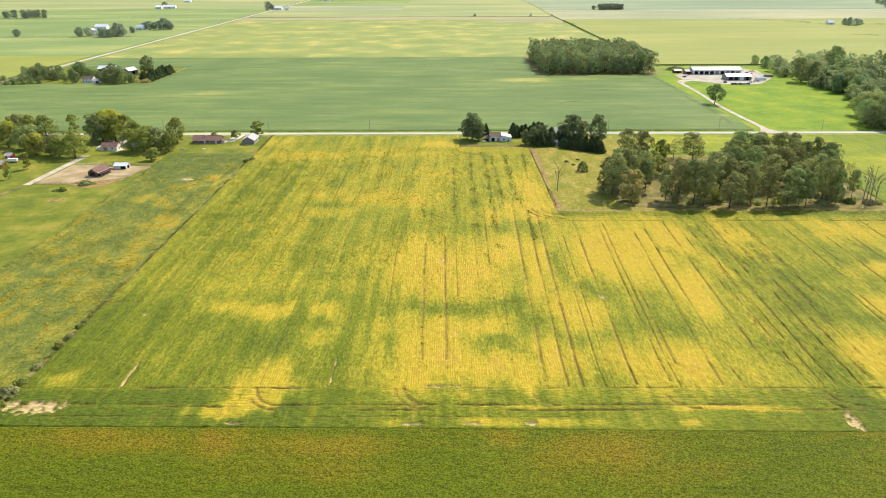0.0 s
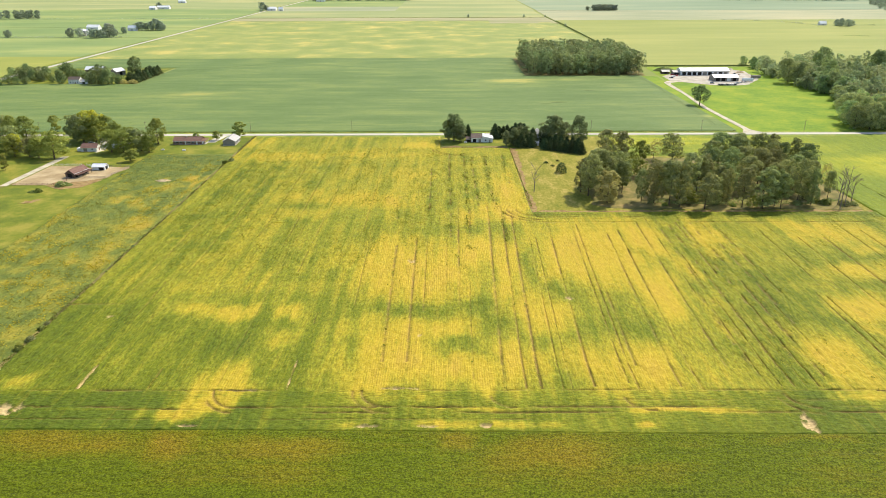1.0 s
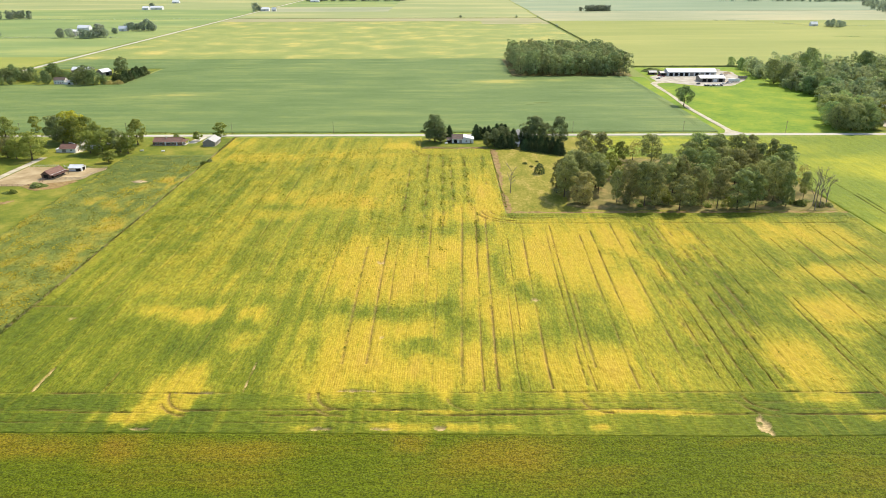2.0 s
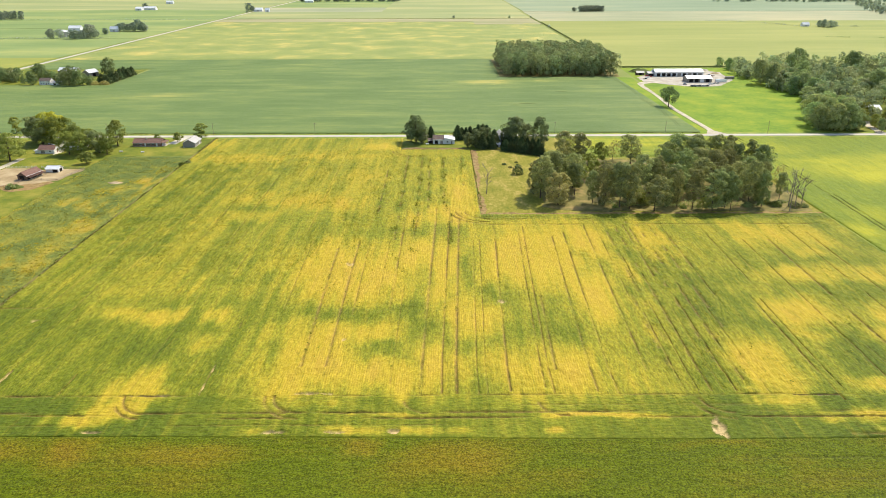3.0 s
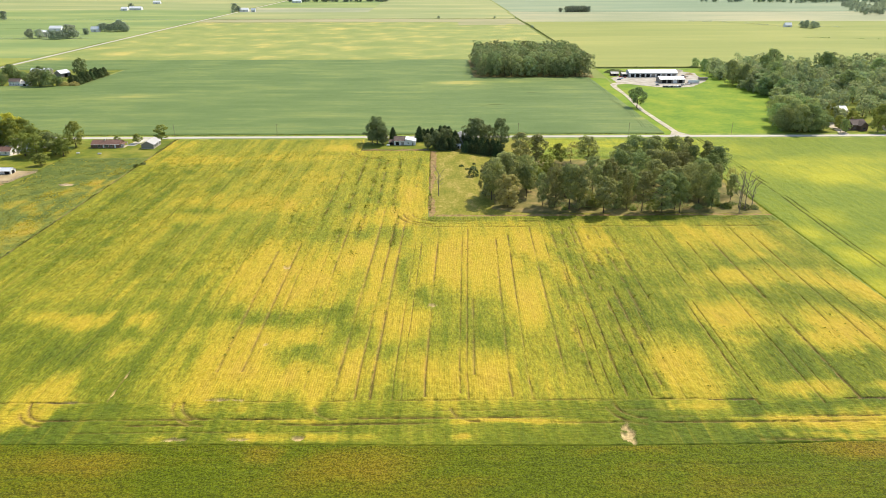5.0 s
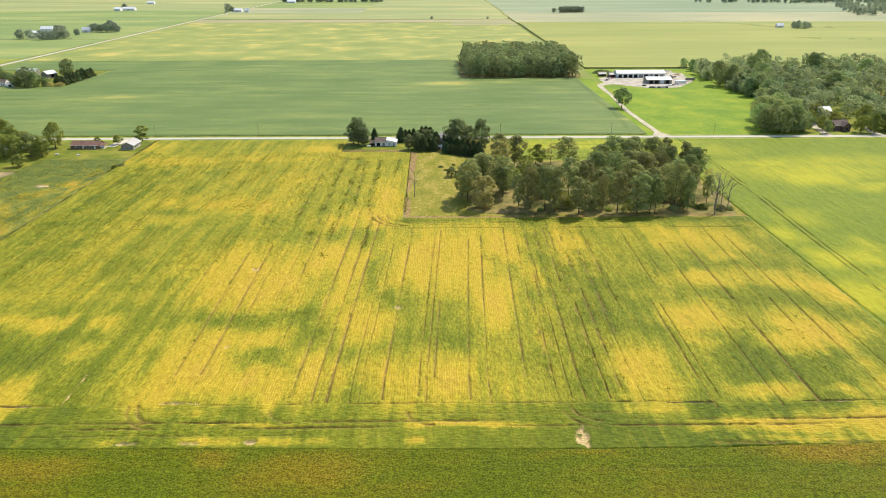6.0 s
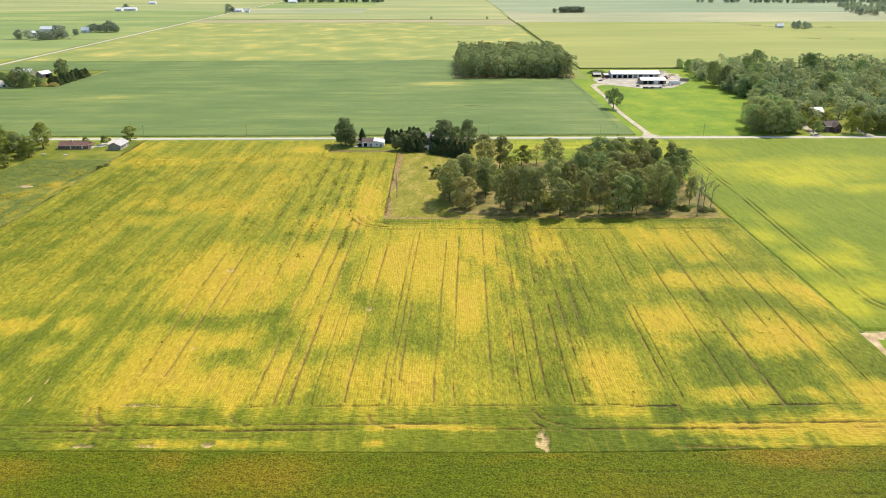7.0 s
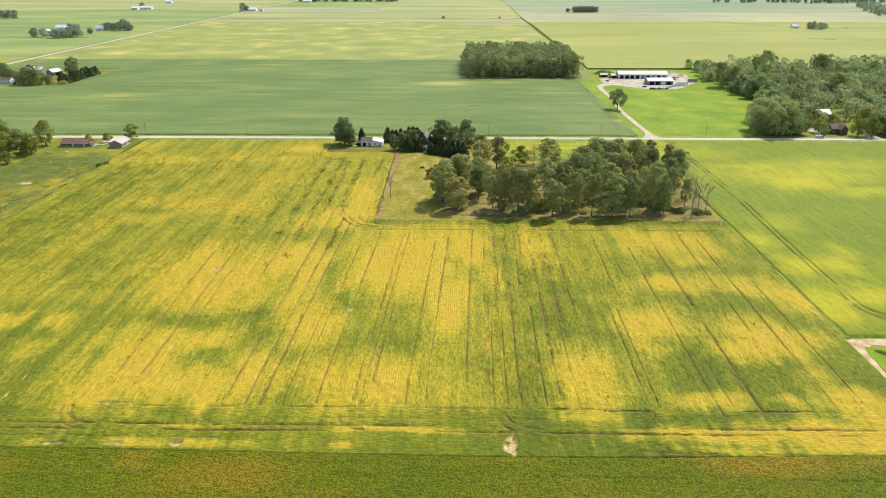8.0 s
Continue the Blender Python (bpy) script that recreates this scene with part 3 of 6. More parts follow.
LANES_MID = [(30.5, 175, 345, 1.0, .8), (37, 175, 345, .7, .95), (41.6, 175, 330, .9, .95), (48.2, 175, 300, .4, .8), (51, 175, 300, .4, .8), (58, 176, 320, .65, .95), (68.8, 178, 318, .5, .8), (71.2, 175, 318, .45, .85), (73.5, 188, 242, .9, .7), (84.5, 176, 305, .7, .85), (90.5, 175, 310, .55, 1.), (102.5, 188, 320, .65, .95)]
LANES_EAST = [(108.6, 240, 328, .45, .6), (111, 175, 228, .6, .95), (114.5, 250, 280, .4, .8), (115, 176, 236, .35, .8), (119, 176, 262, .5, .9), (122.6, 177, 232, .35, .8), (123.5, 258, 320, .8, .95), (126.5, 176, 240, .5, .9), (131, 182, 250, .45, .85), (136, 174, 240, .45, .6), (143, 232, 325, .5, .6), (156.6, 171, 240, .6, 1.), (159.4, 178, 238, .4, .7), (162, 240, 316, .45, .75),
              (168, 240, 322, .4, .6), (176.5, 172, 300, .5, .85), (181, 176, 240, .4, .5), (188.5, 174, 300, .9, .95), (203, 220, 322, .5, .75), (211, 175, 310, .6, .8), (220, 175, 300, .4, .6)]


def drift(x, Y):
    """The passes fan out a little: how far a track that starts at x near the headland has moved sideways at Y."""
    return np.interp(x, (-131, -40, -10, 17, 30, 50, 70, 90, 110, 150, 200, 236), (0, 0, -0.02, 0.01, 0.024, 0.032, 0.042, 0.042, 0.03, 0.012, 0.02, 0)) * (np.clip(Y, 190, 335) - 190)


def soy_track(X, Y):
    t = np.zeros_like(X)
    sway = (smooth_noise(X * 0, Y, 40, 5) - 0.5) * 1.2
    for x, y0, y1, w, d in LANES + LANES_MID + LANES_EAST:
        broken = np.clip(smooth_noise(X * 0 + x * 9, Y, 14, 6) * 3.0 - 0.4, 0.35, 1) * np.clip(smooth_noise(X * 0 + x * 3, Y, 2.1, 35) * 2.4 - 0.1, 0.5, 1)
        t = np.maximum(t, 0.95 * d * broken * np.exp(-((X - x - drift(x, Y) + sway * 0.3) / (w * 0.52)) ** 2) * (Y > y0) * (Y < y1))
    for y, x0, x1, w, d in HEAD_LANES:
        broken = np.clip(smooth_noise(X, Y * 0 + y * 9, 11, 7) * 2.6 - 0.7, 0, 1) * np.clip(smooth_noise(X, Y * 0 + y * 5, 2.3, 34) * 2.2 - 0.1, 0.5, 1)
        t = np.maximum(t, d * broken * np.exp(-((Y - y + (smooth_noise(X, Y * 0, 30, 8) - 0.5) * 0.5) / w) ** 2) * (X > x0) * (X < x1))
    for x, y0, y1, w in WEED_ROWS:
        if w < 2.5:
            gaps = np.clip(smooth_noise(X * 0 + x * 7, Y, 6, 40) * 3.2 - 1.1, 0, 1) * np.clip(smooth_noise(X, Y, 1.4, 41) * 2.4 - 0.2, 0, 1)
            t = np.maximum(t, 0.75 * gaps * np.exp(-((X - x - drift(x, Y) + sway * 0.5) / 0.6) ** 2) * (Y > y0) * (Y < y1))
    # turning loops at the row ends and round the corner of the lot
    for cx, cy, r, a0, a1 in TURNS:
        rr, an = np.hypot(X - cx, Y - cy), np.degrees(np.arctan2(Y - cy, X - cx))
        t = np.maximum(t, 0.9 * np.exp(-((rr - r) / 0.44) ** 2) * (an > a0) * (an < a1) * np.clip(smooth_noise(X, Y, 3, 66) * 2.4 - 0.1, 0.55, 1))
    return t


def soy_bare(X, Y):
    """Washed-out spots of pale soil."""
    t = np.zeros_like(X)
    for cx, cy, rx, ry in BARE:
        d = ((X - cx) / rx) ** 2 + ((Y - cy) / ry) ** 2 + (smooth_noise(X, Y, 1.6, 9) - 0.5) * 2.4 + (smooth_noise(X, Y, 0.7, 30) - 0.5) * 1.2
        t = np.maximum(t, np.clip(1.7 - 1.3 * d, 0, 1))
    return t


HEAD_LANES = [(174.6, -130, 234, .4, .55), (166.2, -130, 234, .4, .95), (163.6, -52, 234, .4, .95), (165.0, -95, -60, .35, .9), (160.4, -120, 60, .3, .45), (169.5, 60, 130, .3, .4), (330.8, 55, 234, .4, .8), (328.4, 60, 190, .35, .7), (320.3, 58, 234, .4, .8), (324.5, 70, 160, .3, .5),
              (327, 60, 120, .4, .5), (155.6, 150, 236, .45, .9), (231.8, -131, -109, .5, .9), (450, 19, 50, .4, .6), (452.6, 19, 46, .4, .5), (174.2, 108, 122, .6, 1.), (174.4, 150, 166, .4, .8), (174.6, -96, -76, .5, .8), (174.8, -45, -24, .4, .7), (169.0, 118, 132, .4, .8)]
TURNS = [(-5.0, 174.5, 8.4, -180, -80), (-5.0, 174.5, 11.2, -180, -85), (-49, 175, 9.3, -180, -90), (-49, 175, 11.6, -150, -95), (32, 172.5, 6.5, -175, -80), (73, 172, 7.5, -175, -85), (122, 174, 8.5, -175, -90), (122, 174, 11.5, -165, -95), (19, 466, 16, -180, -88), (19, 466, 13.4, -180, -88), (61, 341, 17.0, -170, -90), (61, 341, 12.4, -170, -90), (61, 341, 19.8, -165, -95)]
BARE = [(114.6, 157.8, 1.7, 4.2), (-1.0, 175.4, 5.6, 0.7), (-122, 165, 9, 3.2), (-10, 157.2, 3.5, .6), (7, 157.2, 2.5, .6), (23.5, 157.4, 1.3, .9), (-50, 174.6, 6, 0.45), (-100.5, 182, 0.5, 6), (-36.4, 182, 0.35, 7),
        (234.5, 170, 4, 3), (150, 174.2, 6, 0.4), (-3, 272, 1.6, 1.4), (60, 236, 1.8, 1.2), (-112, 222, 1.5, .8), (192, 174.5, 7, .4), (3, 208, 1.0, 1.0), (-61, 157.5, 2.5, .5)]


# strips where weeds outgrew the crop: x, first y, last y, width
WEED_ROWS = [(13.7, 300, 455, 2.2), (22, 285, 455, 1.6), (26.5, 345, 445, 1.8), (34.5, 340, 450, 2.0), (45.5, 385, 450, 2.0), (4, 333, 420, 2.0), (-10, 325, 362, 2.4), (38, 290, 335, 1.0), (-95, 280, 440, 8), (-115, 300, 440, 6), (-72, 320, 450, 6),
             (113.5, 200, 330, 1.6), (119, 180, 330, 2.0), (126, 180, 325, 2.2), (131, 178, 320, 2.0), (137, 215, 325, 2.0), (143, 240, 325, 1.8), (110, 180, 250, 1.2)]


def soy_ripe(X, Y):
    U = X - 0.025 * (Y - 190)
    ragged = (smooth_noise(U, Y * 0.06, 1.5, 60) - 0.5) * 0.30 + (smooth_noise(U, Y * 0.16, 3.1, 61) - 0.5) * 0.34 + (smooth_noise(U, Y * 0.5, 6, 62) - 0.5) * 0.26
    r = 0.24 + 0.18 * np.clip(blobs(X, Y, [(30, 230, 95, 80, 1.0), (80, 260, 55, 70, 0.9), (-10, 420, 80, 80, .8)], 15), 0, 1)
    gold = np.maximum(blobs(X, Y, RIPE_FAR + RIPE_MIDDLE + RIPE_NEAR + RIPE_EAST, 4.0), blobs(X, Y, RIPE_HEADLAND, 2.2, 0.0))
    gold = np.clip(gold + ragged * np.clip(gold * 4, 0, 1) * np.clip((1.15 - gold) * 2.5, 0.25, 1), 0, 1)
    lush = np.clip(blobs(X, Y, LUSH, 4.5) * (1 + ragged * 1.2), 0, 1)
    r = np.maximum(r, 0.23 + gold * 0.48)
    r = r - 0.23 * lush - 0.15 * np.clip((-X + 5) / 60, 0, 1) * np.clip((245 - Y) / 25, 0, 1) * (1 - gold) - 0.16 * np.exp(-((Y - 331.5) / 4.0) ** 2) * (X > 57)
    r = r - 0.18 * np.clip((174.5 - Y + (smooth_noise(X, Y, 6, 44) - 0.5) * 3) / 2.0, 0, 1) * (1 - np.clip(gold * 1.3, 0, 1))
    for x, y0, y1, w in WEED_ROWS:
        r = r - (0.13 if w < 2.5 else 0.16) * np.exp(-((X - x - drift(x, Y)) / w) ** 2) * (Y > y0) * (Y < y1) * np.clip(smooth_noise(X, Y, 5, 33) * 2.4 - 0.5, 0, 1)
    r = r + 0.22 * np.exp(-((Y - 165.0) / 0.7) ** 2) * np.clip(smooth_noise(X, Y * 0, 24, 42) * 4 - 1.9, 0, 1)
    r = np.where(Y > 325, r * 0.86 + 0.05 + 0.14 * gold, r + 0.04 * np.clip((Y - 270) / 55, 0, 1))
    # single passes that ripened apart
    passes = smooth_noise(U, Y * 0.02, 3.2, 10) - 0.5
    wide = ((smooth_noise(X, Y * 0.012, 6.5, 54) - 0.5) * 0.19 + (smooth_noise(X, Y * 0.02, 2.6, 63) - 0.5) * 0.17) * (1 - 0.75 * gold) * np.clip((40 - X) / 60, 0, 1) * np.clip((Y - 160) / 30, 0, 1) - (0.13 - 0.11 * np.clip((Y - 185) / 45, 0, 1)) * np.clip((X - 100) / 15, 0, 1) * (1 - gold) * (Y < 300)
    return r + wide + passes * 0.12 + (smooth_noise(X, Y, 9, 11) - 0.5) * 0.10


def soy_height(X, Y):
    h = 0.75 + (smooth_noise(X, Y, 1.3, 12) - 0.5) * 0.22 + (smooth_noise(X, Y, 0.7, 13) - 0.5) * 0.12
    lumps = np.clip(smooth_noise(X, Y, 20, 14) * 2.4 - 1.0, 0, 1)     # ranker, weedy stretches
    lumps = np.maximum(lumps, np.exp(-((X - 132) / 14) ** 2) * (Y > 175) * 0.9)
    lumps = np.maximum(lumps, np.clip((-X - 40) / 60, 0, 1) * (Y > 240) * 0.7)
    lumps = np.clip(lumps + (Y > 335) * 0.2, 0, 1)
    for x, y0, y1, w in WEED_ROWS:
        lumps = np.maximum(lumps, 1.3 * np.exp(-((X - x - drift(x, Y)) / w) ** 2) * (Y > y0) * (Y < y1))
    return h + lumps * (np.clip(smooth_noise(X, Y * 0.35, 1.6, 15) - 0.4, 0, 1) * 0.6 + (smooth_noise(X, Y * 0.5, 0.9, 29) - 0.5) * 0.2)


def soy_rows(x, y, r):
    """Moves plants onto the drilled rows, which run across on the headland."""
    jitter = r.normal(0, 0.13, len(x))
    field = y > 174.8
    return np.where(field, np.round(x / 0.76) * 0.76 + drift(x, y) + jitter, x), np.where(field, y, np.round(y / 0.76) * 0.76 + jitter)


EDGE = 154.6      # where the front crop ends and the soybeans begin


def edge_bow(x):
    """The boundary between the two crops was not sown quite straight."""
    return np.interp(x, (-130, -60, 0, 60, 110, 150, 190, 215, 240), (1.3, 0.8, 0.3, -0.6, -1.2, -0.8, 0.4, 1.2, 1.5))


main_xs = np.unique(np.concatenate([np.arange(-131.5, 235.9, 0.55)] + [np.array([x - 0.28, x, x + 0.28]) for x, *_ in LANES + LANES_MID + LANES_EAST]))
main_ys = np.unique(np.concatenate([np.arange(EDGE - 0.1, 195, 0.5), np.arange(195, 326, 1.0), np.arange(326, 338, 0.5), np.arange(338, 448, 2.0), np.arange(448, 470, 0.8), np.arange(470, 507, 2.0)] + [np.array([y - 0.25, y, y + 0.25]) for y, *_ in HEAD_LANES]))
soybeans = canopy("soybean_field", main_xs, main_ys, soy_height, M_SOY, "ripening soybean field, golden patches among green rows and wheel tracks",
       lambda x, y: ~(((x > 57) & (y > 335.5)) | ((x > 8) & (y > 470)) | ((x > 234.9) & (y < 217.5))), soy_ripe, soy_track, bare=soy_bare, plant_mat=M_SOY_PLANT, shear=drift, bend=lambda X, Y: edge_bow(X) * np.clip((163 - Y) / 8, 0, 1), drill=soy_rows,
       plants=[(-131, 232, 155, 200, 3.2, 0.18), (-131, 230, 200, 334, 2.0, 0.22), (-131, 52, 334, 505, 1.1, 0.27)])


def rank_places(X, Y):
    """Where weeds overtop the soybeans."""
    w = 0.05 * np.clip(smooth_noise(X, Y, 16, 45) * 3 - 1.6, 0, 1)
    w = np.maximum(w, 0.75 * np.clip((30 - X) / 60, 0, 1) * np.clip((Y - 235) / 60, 0, 1) * np.clip(smooth_noise(X, Y * 0.25, 7, 46) * 3.4 - 1.2, 0, 1))
    w = np.maximum(w, 0.3 * np.exp(-((X - 130) / 15) ** 2) * (Y > 176) * (Y < 326) * np.clip(smooth_noise(X, Y * 0.3, 7, 47) * 3 - 1.0, 0, 1))
    w = np.maximum(w, 0.5 * np.exp(-((X - 193) / 14) ** 2) * (Y > 190) * (Y < 326) * np.clip(smooth_noise(X, Y * 0.3, 7, 48) * 3 - 1.3, 0, 1))
    w = np.maximum(w, 0.75 * np.exp(-((X + 92) / 22) ** 2) * np.clip((Y - 265) / 25, 0, 1) * np.clip((450 - Y) / 20, 0, 1) * np.clip(smooth_noise(X, Y * 0.2, 3.5, 64) * 3 - 0.9, 0, 1))
    for x, y0, y1, wd in WEED_ROWS:
        if wd < 2.5:
            w = np.maximum(w, (0.7 if x < 60 else 0.45) * np.exp(-((X - x - drift(x, Y)) / wd) ** 2) * (Y > y0) * (Y < y1) * np.clip(smooth_noise(X, Y, 6, 49) * 3 - 0.9, 0, 1))
    for x, y0, y1, wd, d in LANES + LANES_MID + LANES_EAST:
        w = np.maximum(w, 0.5 * np.exp(-((X - x - drift(x, Y)) / 0.5) ** 2) * (Y > y0) * (Y < y1) * np.clip(smooth_noise(X, Y, 5, 50) * 3 - 1.4, 0, 1))
    return np.where(soy_bare(X, Y) > 0.2, 0, w) * ~(((X > 56.5) & (Y > 334)) | ((X > 7) & (Y > 469)))


tufts(soybeans, "rank_weeds", "dark green rank weeds among the rows", 61, 62000, -131, 236.5, 176, 468, rank_places, 0.28, 1.05, M_TUFT, 0.76)

tufts(soybeans, "rank_weeds", "dark green rank weeds in a strip", 64, 30000, -20, 56, 270, 466, lambda X, Y: sum(0.32 * np.exp(-((X - x - drift(x, Y)) / 1.4) ** 2) * (Y > y0) * (Y < y1) for x, y0, y1, wd in WEED_ROWS if wd < 2.5 and x < 56) * np.clip(smooth_noise(X, Y * 0.6, 3.2, 55) * 4 - 1.8, 0, 1) * ~((X > 7) & (Y > 469)), 0.32, 1.2, M_TUFT)


def front_track(X, Y):
    t = np.zeros_like(X)
    for y, w in ((137.5, .5), (131, .35), (145.6, .35), (124, .4)):
        t = np.maximum(t, 0.5 * np.clip(smooth_noise(X, Y * 0 + y, 24, 20) * 2.6 - 1.1, 0, 1) * np.exp(-((Y - y + (smooth_noise(X, Y * 0, 40, 21) - 0.5) * 1.5) / w) ** 2))
    return t


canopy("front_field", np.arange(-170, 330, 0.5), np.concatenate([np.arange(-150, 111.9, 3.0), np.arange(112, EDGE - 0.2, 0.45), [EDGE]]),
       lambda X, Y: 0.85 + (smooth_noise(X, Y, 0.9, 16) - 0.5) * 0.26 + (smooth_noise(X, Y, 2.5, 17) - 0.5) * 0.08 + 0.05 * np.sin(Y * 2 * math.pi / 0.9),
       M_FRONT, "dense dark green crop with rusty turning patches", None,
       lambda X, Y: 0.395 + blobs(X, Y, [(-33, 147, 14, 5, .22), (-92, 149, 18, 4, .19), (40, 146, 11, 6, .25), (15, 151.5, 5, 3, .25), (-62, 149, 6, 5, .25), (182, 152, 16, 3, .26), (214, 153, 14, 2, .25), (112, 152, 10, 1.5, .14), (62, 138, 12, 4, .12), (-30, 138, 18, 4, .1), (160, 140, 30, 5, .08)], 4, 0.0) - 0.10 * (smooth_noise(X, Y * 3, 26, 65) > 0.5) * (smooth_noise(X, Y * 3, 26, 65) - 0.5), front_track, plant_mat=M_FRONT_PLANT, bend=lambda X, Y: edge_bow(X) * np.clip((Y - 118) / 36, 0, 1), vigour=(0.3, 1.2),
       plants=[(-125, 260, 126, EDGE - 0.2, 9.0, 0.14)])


def east_track(X, Y):
    t = np.zeros_like(X)
    for x, y0, w in ((251.2, 246, .38), (253.9, 243, .38), (312, 225, .4), (360, 225, .4)):
        lean = np.interp(Y, (262, 300, 337, 360, 420), (0, 0.6, 2.2, 3.2, 3.8)) if x < 300 else 0
        t = np.maximum(t, 0.95 * np.exp(-((X - x - lean) / w) ** 2) * (Y > y0) * np.clip(smooth_noise(X * 0 + x, Y, 8, 27) * 3 - 0.5, 0, 1))
    for r in (12.0, 15.2):
        rr, an = np.hypot(X - 266.2, Y - 244), np.degrees(np.arctan2(Y - 244, X - 266.2))
        t = np.maximum(t, 0.9 * np.exp(-((rr - r) / 0.6) ** 2) * (an > -180) * (an < -85))
    return t


canopy("east_soybean_field", np.concatenate([np.arange(128, 236, 2.5), np.arange(236, 249, 0.6), np.arange(249, 259, 0.3), np.arange(259, 300, 0.6), np.arange(300, 520, 1.6)]), np.concatenate([np.arange(219, 300, 1.0), np.arange(300, 508, 2.0)]),
       lambda X, Y: 0.8 + (smooth_noise(X, Y, 2.0, 18) - 0.5) * 0.35, M_SOY_EAST, "even green soybean field with lemon-yellow patches",
       lambda x, y: (x > 236.2) | (y > 449),
       lambda X, Y: 0.28 + blobs(X, Y, [(247, 279, 7, 9, .8), (261, 281, 8, 9, .7), (272, 293, 6, 8, .5), (241, 244, 8, 10, .95), (263, 250, 9, 8, .9), (243, 309, 6, 9, .6), (310, 415, 40, 14, .55), (306, 400, 17, 11, .8), (288, 437, 22, 8, .5), (335, 385, 20, 8, .6), (350, 440, 60, 12, .4), (160, 482, 40, 9, .5), (230, 470, 50, 12, .45), (195, 495, 60, 4, .5), (300, 270, 20, 12, .4), (262, 335, 8, 10, .35)], 6, 0.25) + (smooth_noise(X * 0.05, Y, 2.4, 68) - 0.5) * 0.5 * (Y > 449) * (X < 250), east_track, plant_mat=M_SOY_EAST_PLANT,
       plants=[(236.6, 330, 219.5, 330, 0.6, 0.24)])

def golden(X, Y):
    """Stands of goldenrod in the weedy field."""
    g = blobs(X, Y, [(-142, 330, 6, 60, .7), (-160, 260, 14, 26, .45), (-138, 388, 6, 24, .9), (-180, 290, 6, 26, .45), (-172, 222, 10, 18, .6), (-184, 250, 5, 12, .6), (-140, 250, 4, 30, .6), (-186, 340, 4, 40, .55), (-165, 354, 7, 6, .5), (-154, 348, 6, 6, .5), (-150, 372, 8, 10, .5)], 7, 0.3)
    return g * np.clip(smooth_noise(X, Y * 0.3, 3.5, 67) * 2.6 - 0.5, 0.1, 1.2)


weeds = canopy("weedy_field", np.arange(-194, -132.3, 0.8), np.concatenate([np.arange(130, 300, 0.9), np.arange(300, 456, 1.3)]),
       lambda X, Y: 0.55 + (smooth_noise(X, Y, 1.5, 19) - 0.5) * 0.65 * np.clip(smooth_noise(X, Y, 12, 22) * 2 - 0.4, 0.15, 1), M_WEED, "overgrown weedy field with goldenrod tufts",
       lambda x, y: x > -191 + 6 * (smooth_noise(x, y, 40, 23) - 0.5), lambda X, Y: 0.26 + 0.55 * golden(X, Y) - 0.16 * (Y > 400) + (smooth_noise(X, Y, 5, 28) - 0.5) * 0.5, None, plant_mat=M_WEED_PLANT,
       plants=[(-192, -133, 160, 300, 2.6, 0.24), (-192, -133, 300, 455, 1.6, 0.26)])

tufts(weeds, "goldenrod", "orange-yellow goldenrod in flower", 62, 14000, -190, -133, 150, 450, lambda X, Y: np.clip(golden(X, Y) * 2.4, 0.05, 1) * np.clip(smooth_noise(X, Y, 4, 51) * 3 - 1.0, 0, 1), 0.24, 0.95, M_GOLDENROD)
tufts(weeds, "rank_weeds", "dark green rank weeds", 63, 12000, -190, -133, 150, 455, lambda X, Y: 0.45 * np.clip(smooth_noise(X, Y, 5, 52) * 3 - 1.2, 0, 1), 0.22, 0.9, M_TUFT)
sheet("field_margin", [(235.2, 217.5), (236.9, 218), (236.9, 336), (235.2, 336)], 0.40, M_VERGE, "rough weedy margin between two fields", rough_edge=0.3)
sheet("field_margin", [(-133.4, 120), (-130.6, 120), (-130.6, 508), (-133.4, 508)], 0.34, M_FLOOR, "rough weedy margin between two fields", rough_edge=0.35)


def green_track(X, Y):
    """Wandering sprayer marks beside the lane and a wet spot near the road."""
    t = np.zeros_like(X)
    for x0, bow, ph in ((228.6, 1.0, 0.0), (230.6, 1.0, 0.0)):
        line = x0 + bow * np.sin(Y * 0.055 + ph) + (Y - 600) * 0.022 + 0.7 * np.sin(Y * 0.16)
        t = np.maximum(t, 0.6 * np.exp(-((X - line) / 0.4) ** 2) * (Y > 540) * (Y < 790) * np.clip(smooth_noise(X * 0 + x0, Y, 12, 36) * 3 - 0.2, 0, 1))
    line = 837 + (X + 322) * 0.754
    t = np.maximum(t, 0.6 * np.exp(-((Y - line) / 1.6) ** 2) * (X > -326) * (X < -200))
    for cx, cy, rx, ry in ((118, 640, 7, 1.6), (104, 632, 3, 1.0), (160, 705, 5, 1.4)):
        t = np.maximum(t, 0.9 * np.clip(1.6 - ((X - cx) / rx) ** 2 - ((Y - cy) / ry) ** 2 + (smooth_noise(X, Y, 2.0, 37) - 0.5) * 2, 0, 1))
    return t


